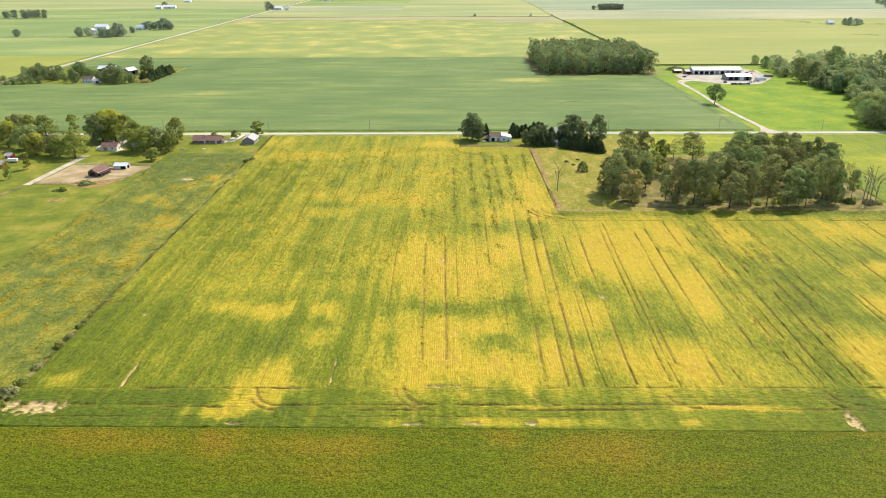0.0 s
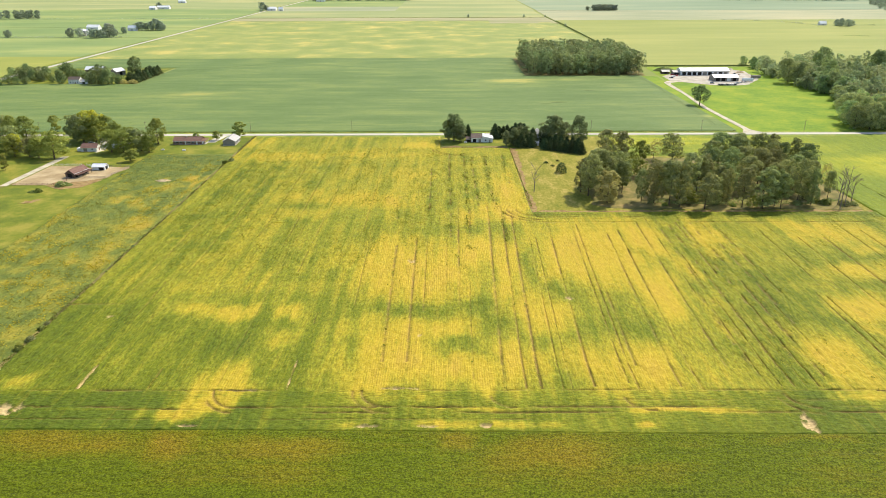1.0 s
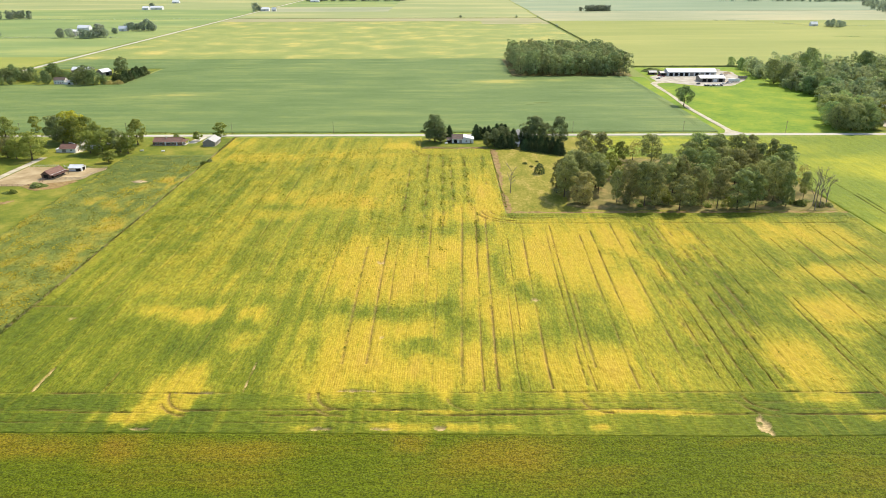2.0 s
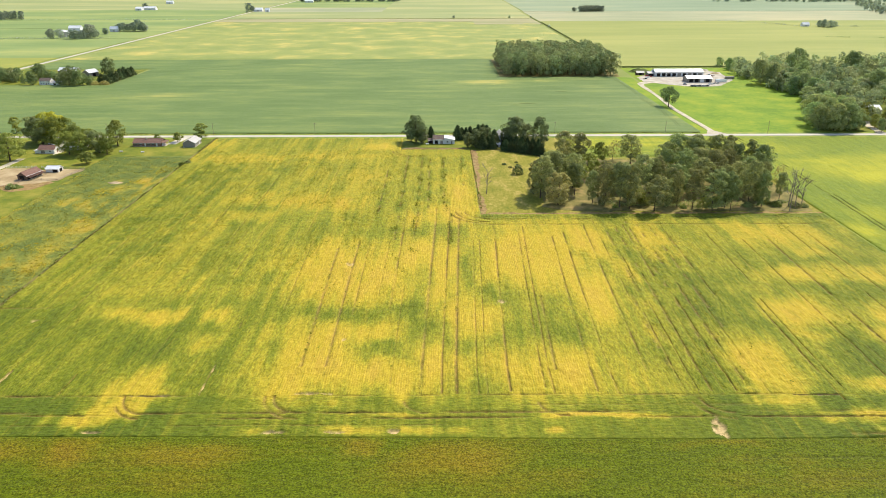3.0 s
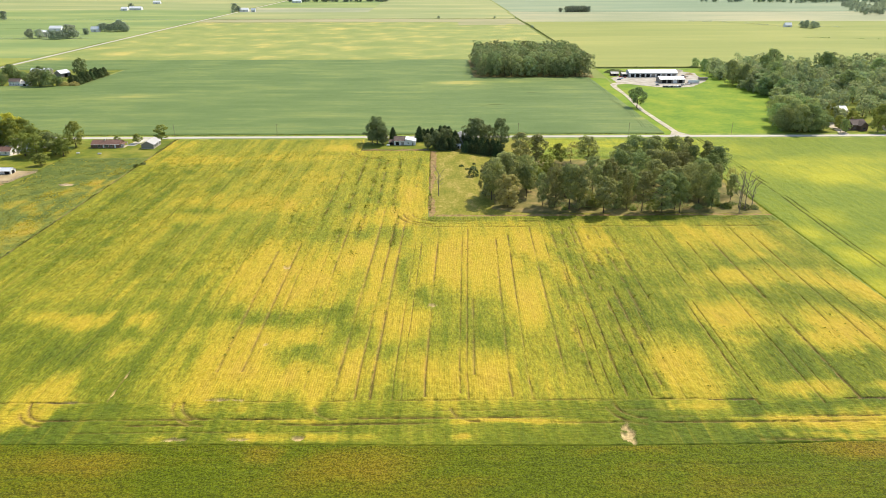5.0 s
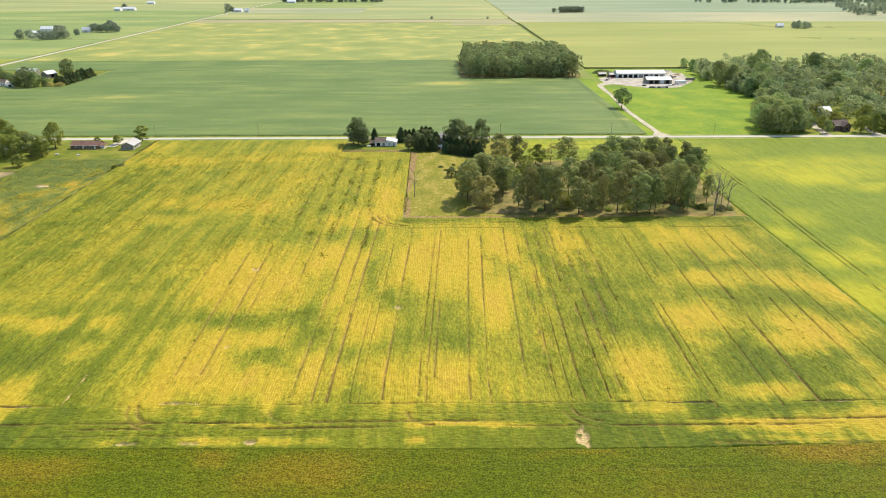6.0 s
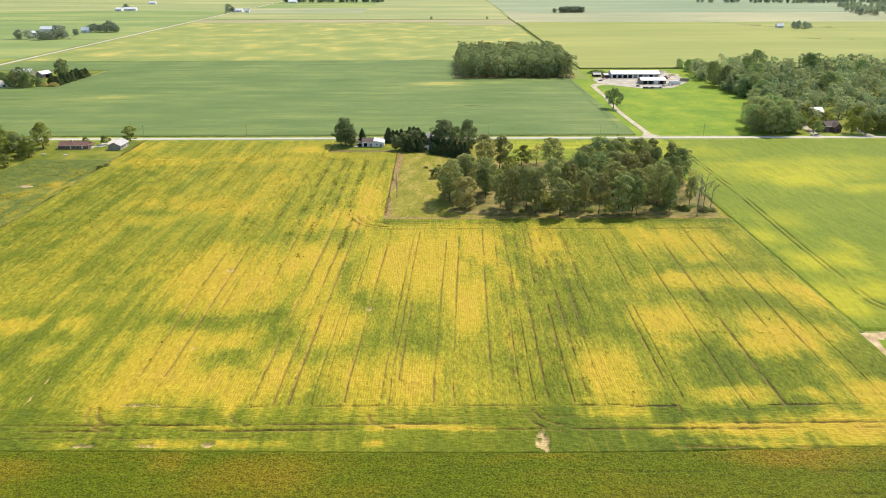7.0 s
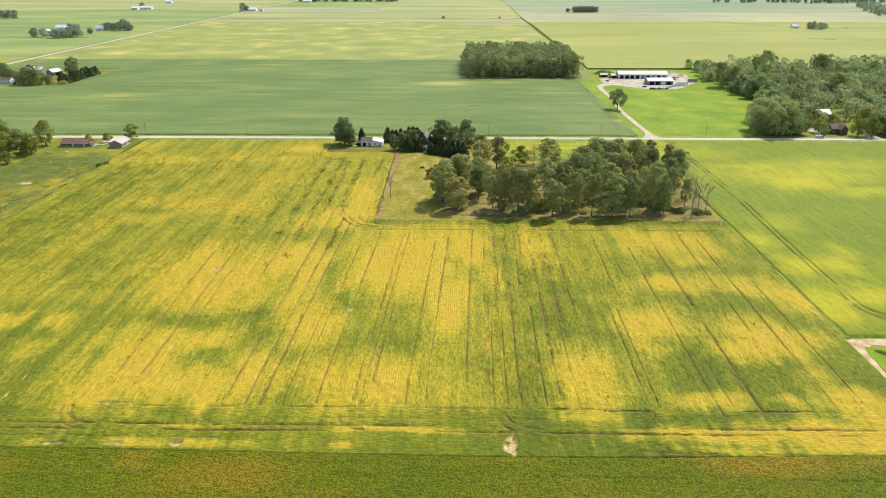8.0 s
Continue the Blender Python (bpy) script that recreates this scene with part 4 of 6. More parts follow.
canopy("green_field", np.concatenate([np.arange(-488, 90, 5.0), np.arange(90, 205, 2.5), np.arange(205, 238.1, 0.6)]), np.concatenate([np.arange(522, 720, 1.8), np.arange(720, 972.1, 3.0)]), lambda X, Y: 0.8 + 0.25 * smooth_noise(X * 0.2, Y, 9, 24), M_GREEN, "deep green soybean field beyond the road",
       lambda x, y: ~((x < -330) & (y > 757) & (y < 880)) & ~((x > 104) & (y > 806)),
       lambda X, Y: 0.45 + (smooth_noise(X * 0.25, Y, 11, 38) - 0.5) * 0.34 + (smooth_noise(X * 0.06, Y, 3.6, 39) - 0.5) * 0.16 + blobs(X, Y, [(90, 765, 22, 10, .5), (150, 770, 14, 6, .3), (240, 575, 8, 5, .4), (20, 740, 30, 8, .2), (-250, 680, 40, 14, .25)], 9, 0.0), green_track)
canopy("turning_field", np.arange(-488, 259, 8.0), np.arange(975, 1650, 8.0), lambda X, Y: 0.8 + 0.2 * smooth_noise(X, Y, 30, 25), M_PALE, "pale soybean field with straw-yellow streaks")


def slab(name, x0, y0, x1, y1, h, mat, label):
    return sheet(name, [(x0, y0), (x1, y0), (x1, y1), (x0, y1)], h, mat, label, "field", h)


slab("maize_field", 264, 886, 2200, 1636, 1.6, M_CORN, "pale tasselled maize field")
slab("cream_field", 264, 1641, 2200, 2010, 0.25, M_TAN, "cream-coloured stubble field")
slab("far_field", 268, 2014, 2600, 3300, 0.25, M_FARHAZE, "far green crop field with bluish haze in its colour")
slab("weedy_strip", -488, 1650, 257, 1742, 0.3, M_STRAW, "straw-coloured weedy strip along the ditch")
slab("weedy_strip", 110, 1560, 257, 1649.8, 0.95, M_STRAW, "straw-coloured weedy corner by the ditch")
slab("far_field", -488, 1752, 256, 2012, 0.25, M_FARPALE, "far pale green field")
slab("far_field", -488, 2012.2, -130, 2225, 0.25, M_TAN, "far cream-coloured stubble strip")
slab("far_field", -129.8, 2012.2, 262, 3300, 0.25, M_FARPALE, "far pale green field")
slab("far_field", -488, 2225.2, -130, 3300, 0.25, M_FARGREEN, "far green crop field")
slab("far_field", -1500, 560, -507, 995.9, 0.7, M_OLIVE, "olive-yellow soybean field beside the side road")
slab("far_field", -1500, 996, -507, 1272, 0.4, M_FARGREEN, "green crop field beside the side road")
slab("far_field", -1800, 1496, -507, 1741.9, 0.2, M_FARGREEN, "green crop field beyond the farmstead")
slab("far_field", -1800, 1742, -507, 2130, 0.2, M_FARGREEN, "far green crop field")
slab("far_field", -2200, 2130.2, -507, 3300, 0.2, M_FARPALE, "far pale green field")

sheet("lawn", [(-420, 90), (-186, 90), (-185, 250), (-186, 385), (-188, 456), (-133, 457), (-133, 507), (-420, 507)], 0.05, M_LAWN, "mown green lawn and rough grass round the houses")
sheet("pasture", [(250.6, 522), (430, 522), (430, 700), (400, 880), (262, 880), (257, 760), (249, 615)], 0.06, M_PASTURE, "bright green hay pasture")
sheet("copse_lot", [(57.5, 338), (236.6, 336), (236.6, 449), (128, 449), (128, 507), (8, 507), (8, 471), (57.5, 468)], 0.05, M_LOT, "mown yellowish grass lot beside the copse")
sheet("grass_path", [(57, 335.5), (60.2, 340), (59.6, 372), (60.6, 420), (62, 452), (61.5, 470), (50, 476.5), (34, 475), (18, 478), (9, 476), (9, 470.6), (56.8, 466)], 0.12, M_DEAD, "brown dead-grass border strip", rough_edge=1.3)
sheet("house_lawn", [(9, 474), (58, 472), (66, 470), (66, 507), (9, 507)], 0.09, M_LAWN, "green lawn round the sheds of the old house", rough_edge=0.5)
sheet("grass_path", [(60, 335.6), (236.2, 335.4), (236.6, 338.5), (150, 339.5), (61, 339)], 0.11, M_DEAD, "brown dead-grass border strip", rough_edge=1.0)
sheet("copse_floor", [(92, 347), (110, 341), (232, 339.5), (236, 360), (232, 440), (120, 446), (100, 425)], 0.10, M_FLOOR, "shaded woodland floor with leaf litter", rough_edge=1.5)
sheet("wood_floor", [(104, 806), (244, 806), (252, 880), (252, 968), (104, 968)], 0.08, M_FLOOR, "woodland floor")
sheet("bare_corner", [(234.9, 217.8), (262, 217.8), (258, 212), (250, 213.5), (242, 214), (237.8, 209), (236.6, 200), (237, 188), (236, 160), (234.6, 165)], 0.10, M_SOIL, "bare tan soil at the field corner", rough_edge=0.4)
sheet("grass_corner", [(238.3, 212.5), (262, 212), (300, 217), (300, 150), (236.6, 156), (237.2, 190), (237.4, 203)], 0.16, M_PASTURE, "bright yellow-green rough grass at the field corner", rough_edge=0.6)
sheet("riding_arena", [(-246, 386), (-217, 386), (-217, 402), (-222, 427), (-244, 427)], 0.12, M_SAND, "raked sand riding arena")
sheet("barnyard", [(-217, 388), (-196, 400), (-191, 424), (-208, 426), (-222, 420)], 0.14, M_SAND, "trampled sandy barnyard", rough_edge=0.8)
sheet("farm_lane", [(-251.5, 384), (-247.2, 384), (-244.2, 451), (-249, 451)], 0.16, M_GRAVEL, "pale gravel lane beside the arena", "road")
sheet("farm_track", [(-266, 330), (-260, 330), (-247.5, 384), (-251, 384)], 0.15, M_FLOOR, "worn dirt track", "road", rough_edge=0.4)
sheet("driveway", [(-163.5, 490), (-157, 490), (-153.5, 511), (-160, 511)], 0.15, M_CONCRETE, "concrete driveway", "road")
sheet("driveway", [(-231, 461), (-227.5, 468), (-234, 489), (-240, 500), (-243, 511), (-248.5, 511), (-246, 499), (-240, 487), (-233.5, 468)], 0.15, M_CONCRETE, "pale driveway from the garage to the road", "road")
sheet("driveway", [(411, 516.9), (419, 516.9), (418.5, 530), (425, 548), (421, 549), (414, 532)], 0.18, M_GRAVEL, "pale gravel driveway beside the dark house", "road", rough_edge=0.3)
sheet("dirt_apron", [(-224, 384), (-212, 377), (-202, 381), (-197, 396), (-204, 400), (-214, 395), (-221, 391)], 0.13, M_DEAD, "worn earth before the stable", rough_edge=1.2)
sheet("verge", [(-491, 506.5), (700, 506.5), (700, 511.2), (-491, 511.2)], 0.09, M_VERGE, "grass road verge", rough_edge=0.5)
sheet("verge", [(-491, 517), (700, 517), (700, 522.4), (-491, 522.4)], 0.09, M_VERGE, "grass road verge with a shallow ditch", rough_edge=0.5)
sheet("verge", [(236, 520), (245.4, 520), (243.7, 614), (253, 745), (256, 800), (238, 806), (237, 620)], 0.10, M_PASTURE, "grass verge beside the lane")
sheet("road", [(-3000, 511), (3000, 511), (3000, 517), (-3000, 517)], 0.22, M_ROAD, "pale worn chip-seal country road", "road")
sheet("side_road", [(-500.5, 517), (-494.5, 517), (-492.5, 3300), (-498.5, 3300)], 0.21, M_ROAD, "pale straight gravel side road", "road")
sheet("gravel_lane", [(240, 516.8), (256, 516.8), (250.2, 528), (248.3, 615), (253.2, 695), (254.5, 745), (258, 755), (266, 760), (284, 760), (284, 768), (268, 769.5), (256.5, 767), (250.5, 756), (249.2, 735), (249.2, 690), (244.0, 615), (245.6, 530)], 0.23, M_GRAVEL, "pale gravel lane to the farm workshop", "road")
sheet("gravel_yard", [(270, 761), (300, 738), (318, 735), (336, 741), (350, 760), (364, 780), (366, 800), (372, 840), (352, 862), (342, 826), (280, 826), (262, 800), (262, 769)], 0.18, M_YARD, "gravel yard round the workshop buildings", rough_edge=0.8)
sheet("woods_floor", [(330, 524), (700, 524), (900, 700), (900, 880), (395, 880), (398, 700), (360, 590)], 0.12, M_LAWN, "grassy woodland floor", rough_edge=1)
sheet("bare_patch", [(-222, 353), (-219, 352), (-215, 354), (-213, 358), (-214.5, 360), (-218, 357.5), (-221, 356)], 0.14, M_DEAD, "worn reddish patch in rough grass", rough_edge=0.9)
sheet("farmstead_yard", [(-489, 758), (-331, 758), (-331, 879), (-489, 879)], 0.10, M_LAWN, "farmstead lawn")
sheet("farmstead_yard", [(-1000, 1278), (-507, 1278), (-507, 1495), (-1000, 1495)], 0.10, M_FARGREEN, "rough farmstead meadow")

# ---- trees ----


def crown(r, height, base, radius, n, size, lobes=14, flat=1.0, loose=0.45, small=1.0, hollow=0.7):
    """Leaf clumps on many small boughs set over an uneven, lopsided, round-topped crown between base and height."""
    cs, ns, per = [], [], max(6, n // lobes)
    skew = r.normal(0, 0.14, 2) * radius
    wave = r.uniform(0, 6.28, 3)
    for i in range(lobes):
        u = 1 - (1 - (i + r.uniform(0.1, 0.9)) / lobes) ** 1.12
        swell = 0.52 + 0.48 * math.sin(min(1.0, u / 0.40) * math.pi / 2) if u < 0.40 else math.sqrt(max(0.03, 1 - ((u - 0.40) / 0.62) ** 2))
        prof = swell * (1 + 0.15 * math.sin(u * 9 + wave[0]))
        an = i * 2.39996 + r.uniform(-.5, .5)
        reach = 1 + 0.18 * math.sin(2 * an + wave[1]) + 0.12 * math.sin(3 * an + wave[2])
        outer = r.random() < 0.82
        dist = radius * prof * reach * (r.uniform(0.62, 0.92) if outer else r.uniform(0.0, 0.45))
        z = base + (height - base) * (0.04 + 0.88 * u) + r.normal(0, 0.02) * height
        c = np.array([math.cos(an) * dist + skew[0] * u, math.sin(an) * dist + skew[1] * u, z])
        lr = radius * small * r.uniform(0.20, 0.36) * (0.65 + 0.35 * prof)
        k = int(per * r.uniform(0.6, 1.4))
        d = r.normal(0, 1, (k, 3)) + np.array([math.cos(an) * 0.45, math.sin(an) * 0.45, 0.55])
        d /= np.linalg.norm(d, axis=1)[:, None]
        rad = lr * r.uniform(hollow, 1.06, (k, 1))
        cs.append(c + d * rad * np.array([1.05, 1.05, 0.78 * flat]))
        ns.append(d + np.array([0, 0, 0.25]))
    return clump_quads(r, np.vstack(cs), np.vstack(ns), size, loose)


def limbs(r, height, base, radius, thick, n=7):
    bits, p = [], np.zeros(3)
    lean = r.normal(0, 0.02, 2)
    for i in range(5):
        q = np.array([lean[0] * height * (i + 1) / 5, lean[1] * height * (i + 1) / 5, height * 0.82 * (i + 1) / 5])
        bits.append(tube(p, q, thick * (1 - 0.18 * i) * (1.25 if i == 0 else 1), thick * (1 - 0.18 * (i + 1)), 7))
        p = q
    for i in range(n):
        z = base + (height * 0.8 - base) * r.uniform(0, 1)
        an = i * 2.4 + r.uniform(-.4, .4)
        s = np.array([lean[0] * z, lean[1] * z, z * 0.95])
        e = s + np.array([math.cos(an), math.sin(an), r.uniform(0.5, 1.1)]) * radius * r.uniform(0.55, 0.85)
        mid = (s + e) / 2 + np.array([0, 0, -0.04 * radius])
        bits += [tube(s, mid, thick * 0.4, thick * 0.25, 5), tube(mid, e, thick * 0.25, thick * 0.06, 5)]
    return joined(bits)


def tree(seed, height, radius, base, label, mat, category="tree", n=1500, size=0.62, lobes=15, thick=0.3, group=""):
    r = np.random.default_rng(seed)
    t = thing("tree", label, category, None, group)
    part("trunk", mesh_of("trunk", *limbs(r, height, base, radius, thick), M_BARK), None, t)
    part("crown", mesh_of("crown", *(crown(r, height, base, radius, n, size, lobes, 1.0, 0.4, 1.7, 0.7) if lobes < 25 else crown(r, height, base, radius, n, size, int(lobes * 0.62), 1.0, 0.38, 1.3, 0.78)), mat), None, t)
    return t


def conifer(seed, height, radius, label, n=900, size=0.6):
    r = np.random.default_rng(seed)
    t = thing("conifer", label, "conifer")
    part("trunk", mesh_of("trunk", *tube((0, 0, 0), (0, 0, height * 0.95), radius * 0.08, 0.03), M_BARK), None, t)
    u = r.random(n) ** 0.7
    z = 0.6 + (height - 0.6) * (1 - u)
    layer = 1 + 0.22 * np.sin(z * 3.6)
    an = r.uniform(0, 2 * math.pi, n)
    rad = radius * (u ** 0.62) * layer * r.uniform(0.6, 1.05, n) + 0.1
    c = np.stack([np.cos(an) * rad, np.sin(an) * rad, z - 0.12 * rad], 1)
    nr = np.stack([np.cos(an), np.sin(an), np.full(n, 0.7)], 1)
    part("crown", mesh_of("crown", *clump_quads(r, c, nr, size), M_NEEDLE), None, t)
    return t


def shrub(seed, height, radius, label, mat, n=240, size=0.45):
    r = np.random.default_rng(seed)
    t = thing("shrub", label, "shrub")
    part("stems", mesh_of("stems", *joined([tube((0, 0, 0), (r.normal(0, .35) * radius, r.normal(0, .35) * radius, height * 0.7), 0.07, 0.02, 5) for _ in range(5)]), M_BARK), None, t)
    d = r.normal(0, 1, (n, 3))
    d /= np.linalg.norm(d, axis=1)[:, None]
    d[:, 2] = np.abs(d[:, 2])
    lump = 0.75 + 0.35 * r.random((n, 1))
    part("foliage", mesh_of("foliage", *clump_quads(r, d * np.array([radius, radius, height]) * lump, d, size), mat), None, t)
    return t


def dead_tree(seed, height, label, forks=9):
    r = np.random.default_rng(seed)
    t = thing("dead_tree", label, "dead tree")
    bits = [tube((0, 0, 0), (0.2, 0, height * 0.5), 0.27, 0.18), tube((0.2, 0, height * 0.5), (0.1, 0.2, height), 0.18, 0.04)]
    for i in range(forks):
        z, an = height * r.uniform(0.3, 0.85), i * 2.4
        e = np.array([math.cos(an), math.sin(an), r.uniform(0.9, 1.8)]) * height * r.uniform(0.12, 0.24)
        s = np.array([0.15, 0.05, z])
        bits.append(tube(s, s + e, 0.12, 0.05, 5))
        for _ in range(3):
            bits.append(tube(s + e * r.uniform(.4, .8), s + e + r.normal(0, 1, 3) * height * 0.05, 0.08, 0.03, 4))
    part("trunk", mesh_of("trunk", *joined(bits), M_DEADWOOD), None, t)
    return t


def plant(kinds, spots, group, jitter=0.12):
    """Copies of the given trees on spots of x, y, height factor."""
    for i, (x, y, s) in enumerate(spots):
        src = kinds[i % len(kinds)]
        if "used" not in src:
            src["used"] = 1
            ob = src
        else:
            ob = copy_thing(src, Matrix())
        k = s * random.uniform(1 - jitter, 1 + jitter)
        ob.matrix_basis = pose(x, y, 0.03, 0, 0, random.uniform(0, 360)) @ Matrix.Diagonal((k * random.uniform(.92, 1.08), k * random.uniform(.92, 1.08), k, 1))
        tagged(ob, "", "", group)


def plant_sized(kinds, spots, group):
    """Copies of the given trees (tree, height, width) on spots of x, y, height, crown width."""
    for i, (x, y, h, w) in enumerate(spots):
        src, h0, w0 = kinds[i % len(kinds)]
        if "used" not in src:
            src["used"] = 1
            ob = src
        else:
            ob = copy_thing(src, Matrix())
        k = w / w0
        ob.matrix_basis = pose(x, y, 0.03, 0, 0, random.uniform(0, 360)) @ Matrix.Diagonal((k * random.uniform(.93, 1.07), k * random.uniform(.93, 1.07), h / h0, 1))
        tagged(ob, "", "", group)


def sized(seed, h, r0, b, lobes, label, mat, n=2600, size=0.5, thick=0.32):
    return tree(seed, h, r0, b, label, mat, n=n, size=size, lobes=lobes, thick=thick), h, 2.05 * r0


COPSE = "tall dark green hardwood of the copse"
tall = [sized(10 + i, h, r0, b, l, COPSE, M_LEAF, 4200, 0.36) for i, (h, r0, b, l) in enumerate(((24, 5.6, 3.2, 76), (22, 6.0, 1.6, 66), (24, 5.4, 5, 66), (22, 5.0, 1.0, 64), (24, 5.8, 6.5, 60), (23, 5.2, 3.6, 72)))]
oaks = [sized(20 + i, 22, 7.0, 4, 80, "broad round-crowned oak of the copse", M_LEAF, 4600, 0.38) for i in range(2)]
FRONT = [(119, 354, 19, 9), (125, 351, 24, 13), (132, 347, 26, 13), (137, 345, 25, 10), (148, 365, 25, 14), (149, 341, 20, 14), (154, 369, 22, 11), (163, 348, 20, 7), (170, 344, 23, 10), (180, 342, 23, 14), (189, 341, 20, 9),
         (188, 346, 20, 9), (202, 350, 26, 12), (208, 347, 20, 9), (222, 357, 17, 7), (158, 350, 15, 8), (216, 366, 20, 9)]
BACK = [(174, 407, 22, 14), (211, 404, 22, 12), (214, 398, 23, 9), (227, 408, 22, 10), (184, 372, 21, 13), (160, 373, 21, 12), (195, 362, 20, 11), (178, 384, 22, 13), (210, 372, 22, 11),
        (209, 358, 19, 8), (164, 363, 18, 10), (168, 390, 22, 12), (222, 385, 21, 11), (205, 388, 21, 12), (201, 430, 21, 12), (219, 422, 21, 12)]
WEST = [(92, 364, 25, 13), (113, 381, 21, 11), (112, 369, 19, 9), (89, 371, 20, 8), (115, 426, 24, 12), (125, 431, 21, 12), (160, 433, 20, 13), (112, 401, 15, 10), (101, 386, 22, 13), (140, 376, 17, 10), (133, 366, 19, 10)]
plant_sized(tall, [(x, y, h, w * 0.86) for x, y, h, w in FRONT], "copse trees")
plant_sized(tall, [(x, y, h, w * 0.9) for x, y, h, w in BACK], "copse trees")
plant_sized(tall, WEST, "copse trees")
FILL = [(170, 366, 19, 11), (202, 367, 20, 11), (190, 396, 21, 12)]
plant_sized(tall, FILL, "copse trees")
plant_sized(oaks, [(187, 425, 22, 19), (195, 415, 22, 14), (209, 421, 22, 14), (231, 400, 21, 14), (101, 374, 24, 15), (195, 384, 22, 14)], "copse trees")
plant_sized([sized(40, 19, 5.2, 0.8, 60, "olive-tan turning tree, leafy to the ground", M_LEAF_TAN, 4200, 0.34)], [(100, 352, 19, 13)], "copse trees")
plant_sized([sized(41, 12, 4.6, 2.5, 16, "thin greyish half-bare tree", M_LEAF_TAN, 500, 0.4, 0.16)], [(150, 441, 13, 11), (228, 372, 16, 8)], "copse trees")
plant_sized([sized(42, 12, 4.2, 1.5, 18, "light green young tree at the copse edge", M_LEAF_LIGHT, 1200, 0.45, 0.16)], [(140, 439, 13, 10), (130, 423, 10, 9), (130, 400, 11, 10), (120, 392, 12, 8), (146, 350, 7, 6), (175, 343, 7, 6), (141, 352, 12, 8)], "copse trees")
for i, (x, y, h) in enumerate(((62.5, 371, 15), (220.5, 341, 22), (225, 345, 21), (230.5, 349, 14), (223, 348, 17))):
    dead_tree(50 + i, h, "leafless grey dead tree").matrix_basis = pose(x, y, 0, 0, 0, i * 70)
bush = [shrub(60, 2.6, 2.6, "rounded green shrub on rough grass", M_LEAF), shrub(61, 2.0, 2.2, "rounded green shrub on rough grass", M_LEAF_LIGHT)]
plant(bush, [(226, 347, 1.2), (217, 349, 1.1), (231, 347, .9), (213, 352, 1), (148, 352, 1), (166, 346, .8), (201, 348, .9), (130, 347, .7), (186, 352, 1), (-132, 433, 1.1), (-129.5, 437, .8), (-222, 373, .9), (-215, 384, 1)], "shrubs")

plant([shrub(62, 5.5, 3.2, "spiky dark juniper on the mown lot", M_NEEDLE, 420, 0.4)], [(84.3, 411, 1)], "shrubs")
brush = [shrub(63, 1.3, 2.0, "low dark brush heap on the mown lot", M_NEEDLE, 160, 0.3)]
plant(brush, [(77.5, 432, .8), (81, 425, .7), (86, 437, .6)], "brush heaps")
# trees round the old house
broad = [sized(70 + i, h, r0, 1.4, 64, "broad dark green shade tree beside the house", M_LEAF_DARK, 4400, 0.36, 0.4) for i, (h, r0) in enumerate(((19, 6.2), (18, 5.6)))]
plant_sized(broad, [(18.3, 494, 20, 15), (22.5, 491, 13, 10), (14.5, 496, 14, 10), (90.5, 483, 21, 15), (107, 477, 22, 14), (61, 479, 13, 10), (98, 488, 15, 11), (55.5, 478, 11, 7), (70, 484, 13, 9), (84, 487, 13, 9), (76, 481, 7, 6), (66, 490, 12, 9)], "house trees")
spruce = [conifer(80 + i, h, r0, "dark green spruce in a windbreak", 1500, 0.48) for i, (h, r0) in enumerate(((10.5, 3.9), (9.5, 3.9), (10, 3.5)))]
plant(spruce, [(49 + 3.1 * i, 502 + (i % 2) * 3, 1.0) for i in range(8)] + [(29, 507, 1.0), (66, 475, .95), (70, 479, .9), (73, 475, .95), (75, 485, 1), (84, 485, .9), (81, 474, .7)] +
      [(82 + 3.3 * i, 469 - 1.9 * i, .78) for i in range(8)] + [(86 + 3.6 * i, 474 - 1.9 * i, .9) for i in range(6)], "windbreak")

# western homestead
leafy = [sized(90 + i, h, r0, 1.6, 56, "spreading green shade tree on the lawn", M_LEAF_LIGHT if i != 2 else M_LEAF, 3800, 0.34, 0.4) for i, (h, r0) in enumerate(((17, 6.4), (18, 6.0), (15, 5.6)))]
plant_sized(leafy, [(-251, 445, 19, 17), (-263, 448, 14, 11), (-271, 451, 14, 12), (-281, 451, 15, 14), (-294, 490, 20, 16), (-298, 468, 17, 16), (-313, 473, 17, 14), (-310, 497, 19, 11), (-254, 491, 21, 16), (-244, 490, 20, 17), (-242, 501, 18, 13), (-265, 500, 12, 10),
                    (-220, 462, 16, 13), (-211, 461, 16, 14), (-201, 466, 16, 15), (-194, 462, 14, 11), (-197, 486, 19, 12), (-326, 505, 17, 14), (-215, 476, 15, 12), (-228, 486, 16, 13)], "homestead trees")
plant_sized([sized(94, 18, 7.0, 1.6, 56, "tall lawn tree with sunlit yellow-green painted into its leaves", M_LEAF_YELLOW, 3800, 0.36, 0.4)], [(-250, 497, 23, 18), (-318, 486, 17, 12), (-283, 455, 15, 13)], "homestead trees")
small = [sized(95, 7, 2.8, 1.2, 14, "small round lawn tree", M_LEAF_LIGHT, 700, 0.4, 0.14)]
plant_sized(small, [(-158, 497, 7, 6), (-196.5, 438, 8, 9), (-176, 505, 4, 4)], "lawn trees")
upright = [sized(96, 11, 2.4, 1.0, 16, "upright slender lawn tree", M_LEAF_LIGHT, 800, 0.4, 0.15)]
plant_sized(upright, [(-144, 508, 12, 8), (-268, 418, 11, 4), (-267, 396, 11, 4), (-292, 524, 14, 7)], "lawn trees")

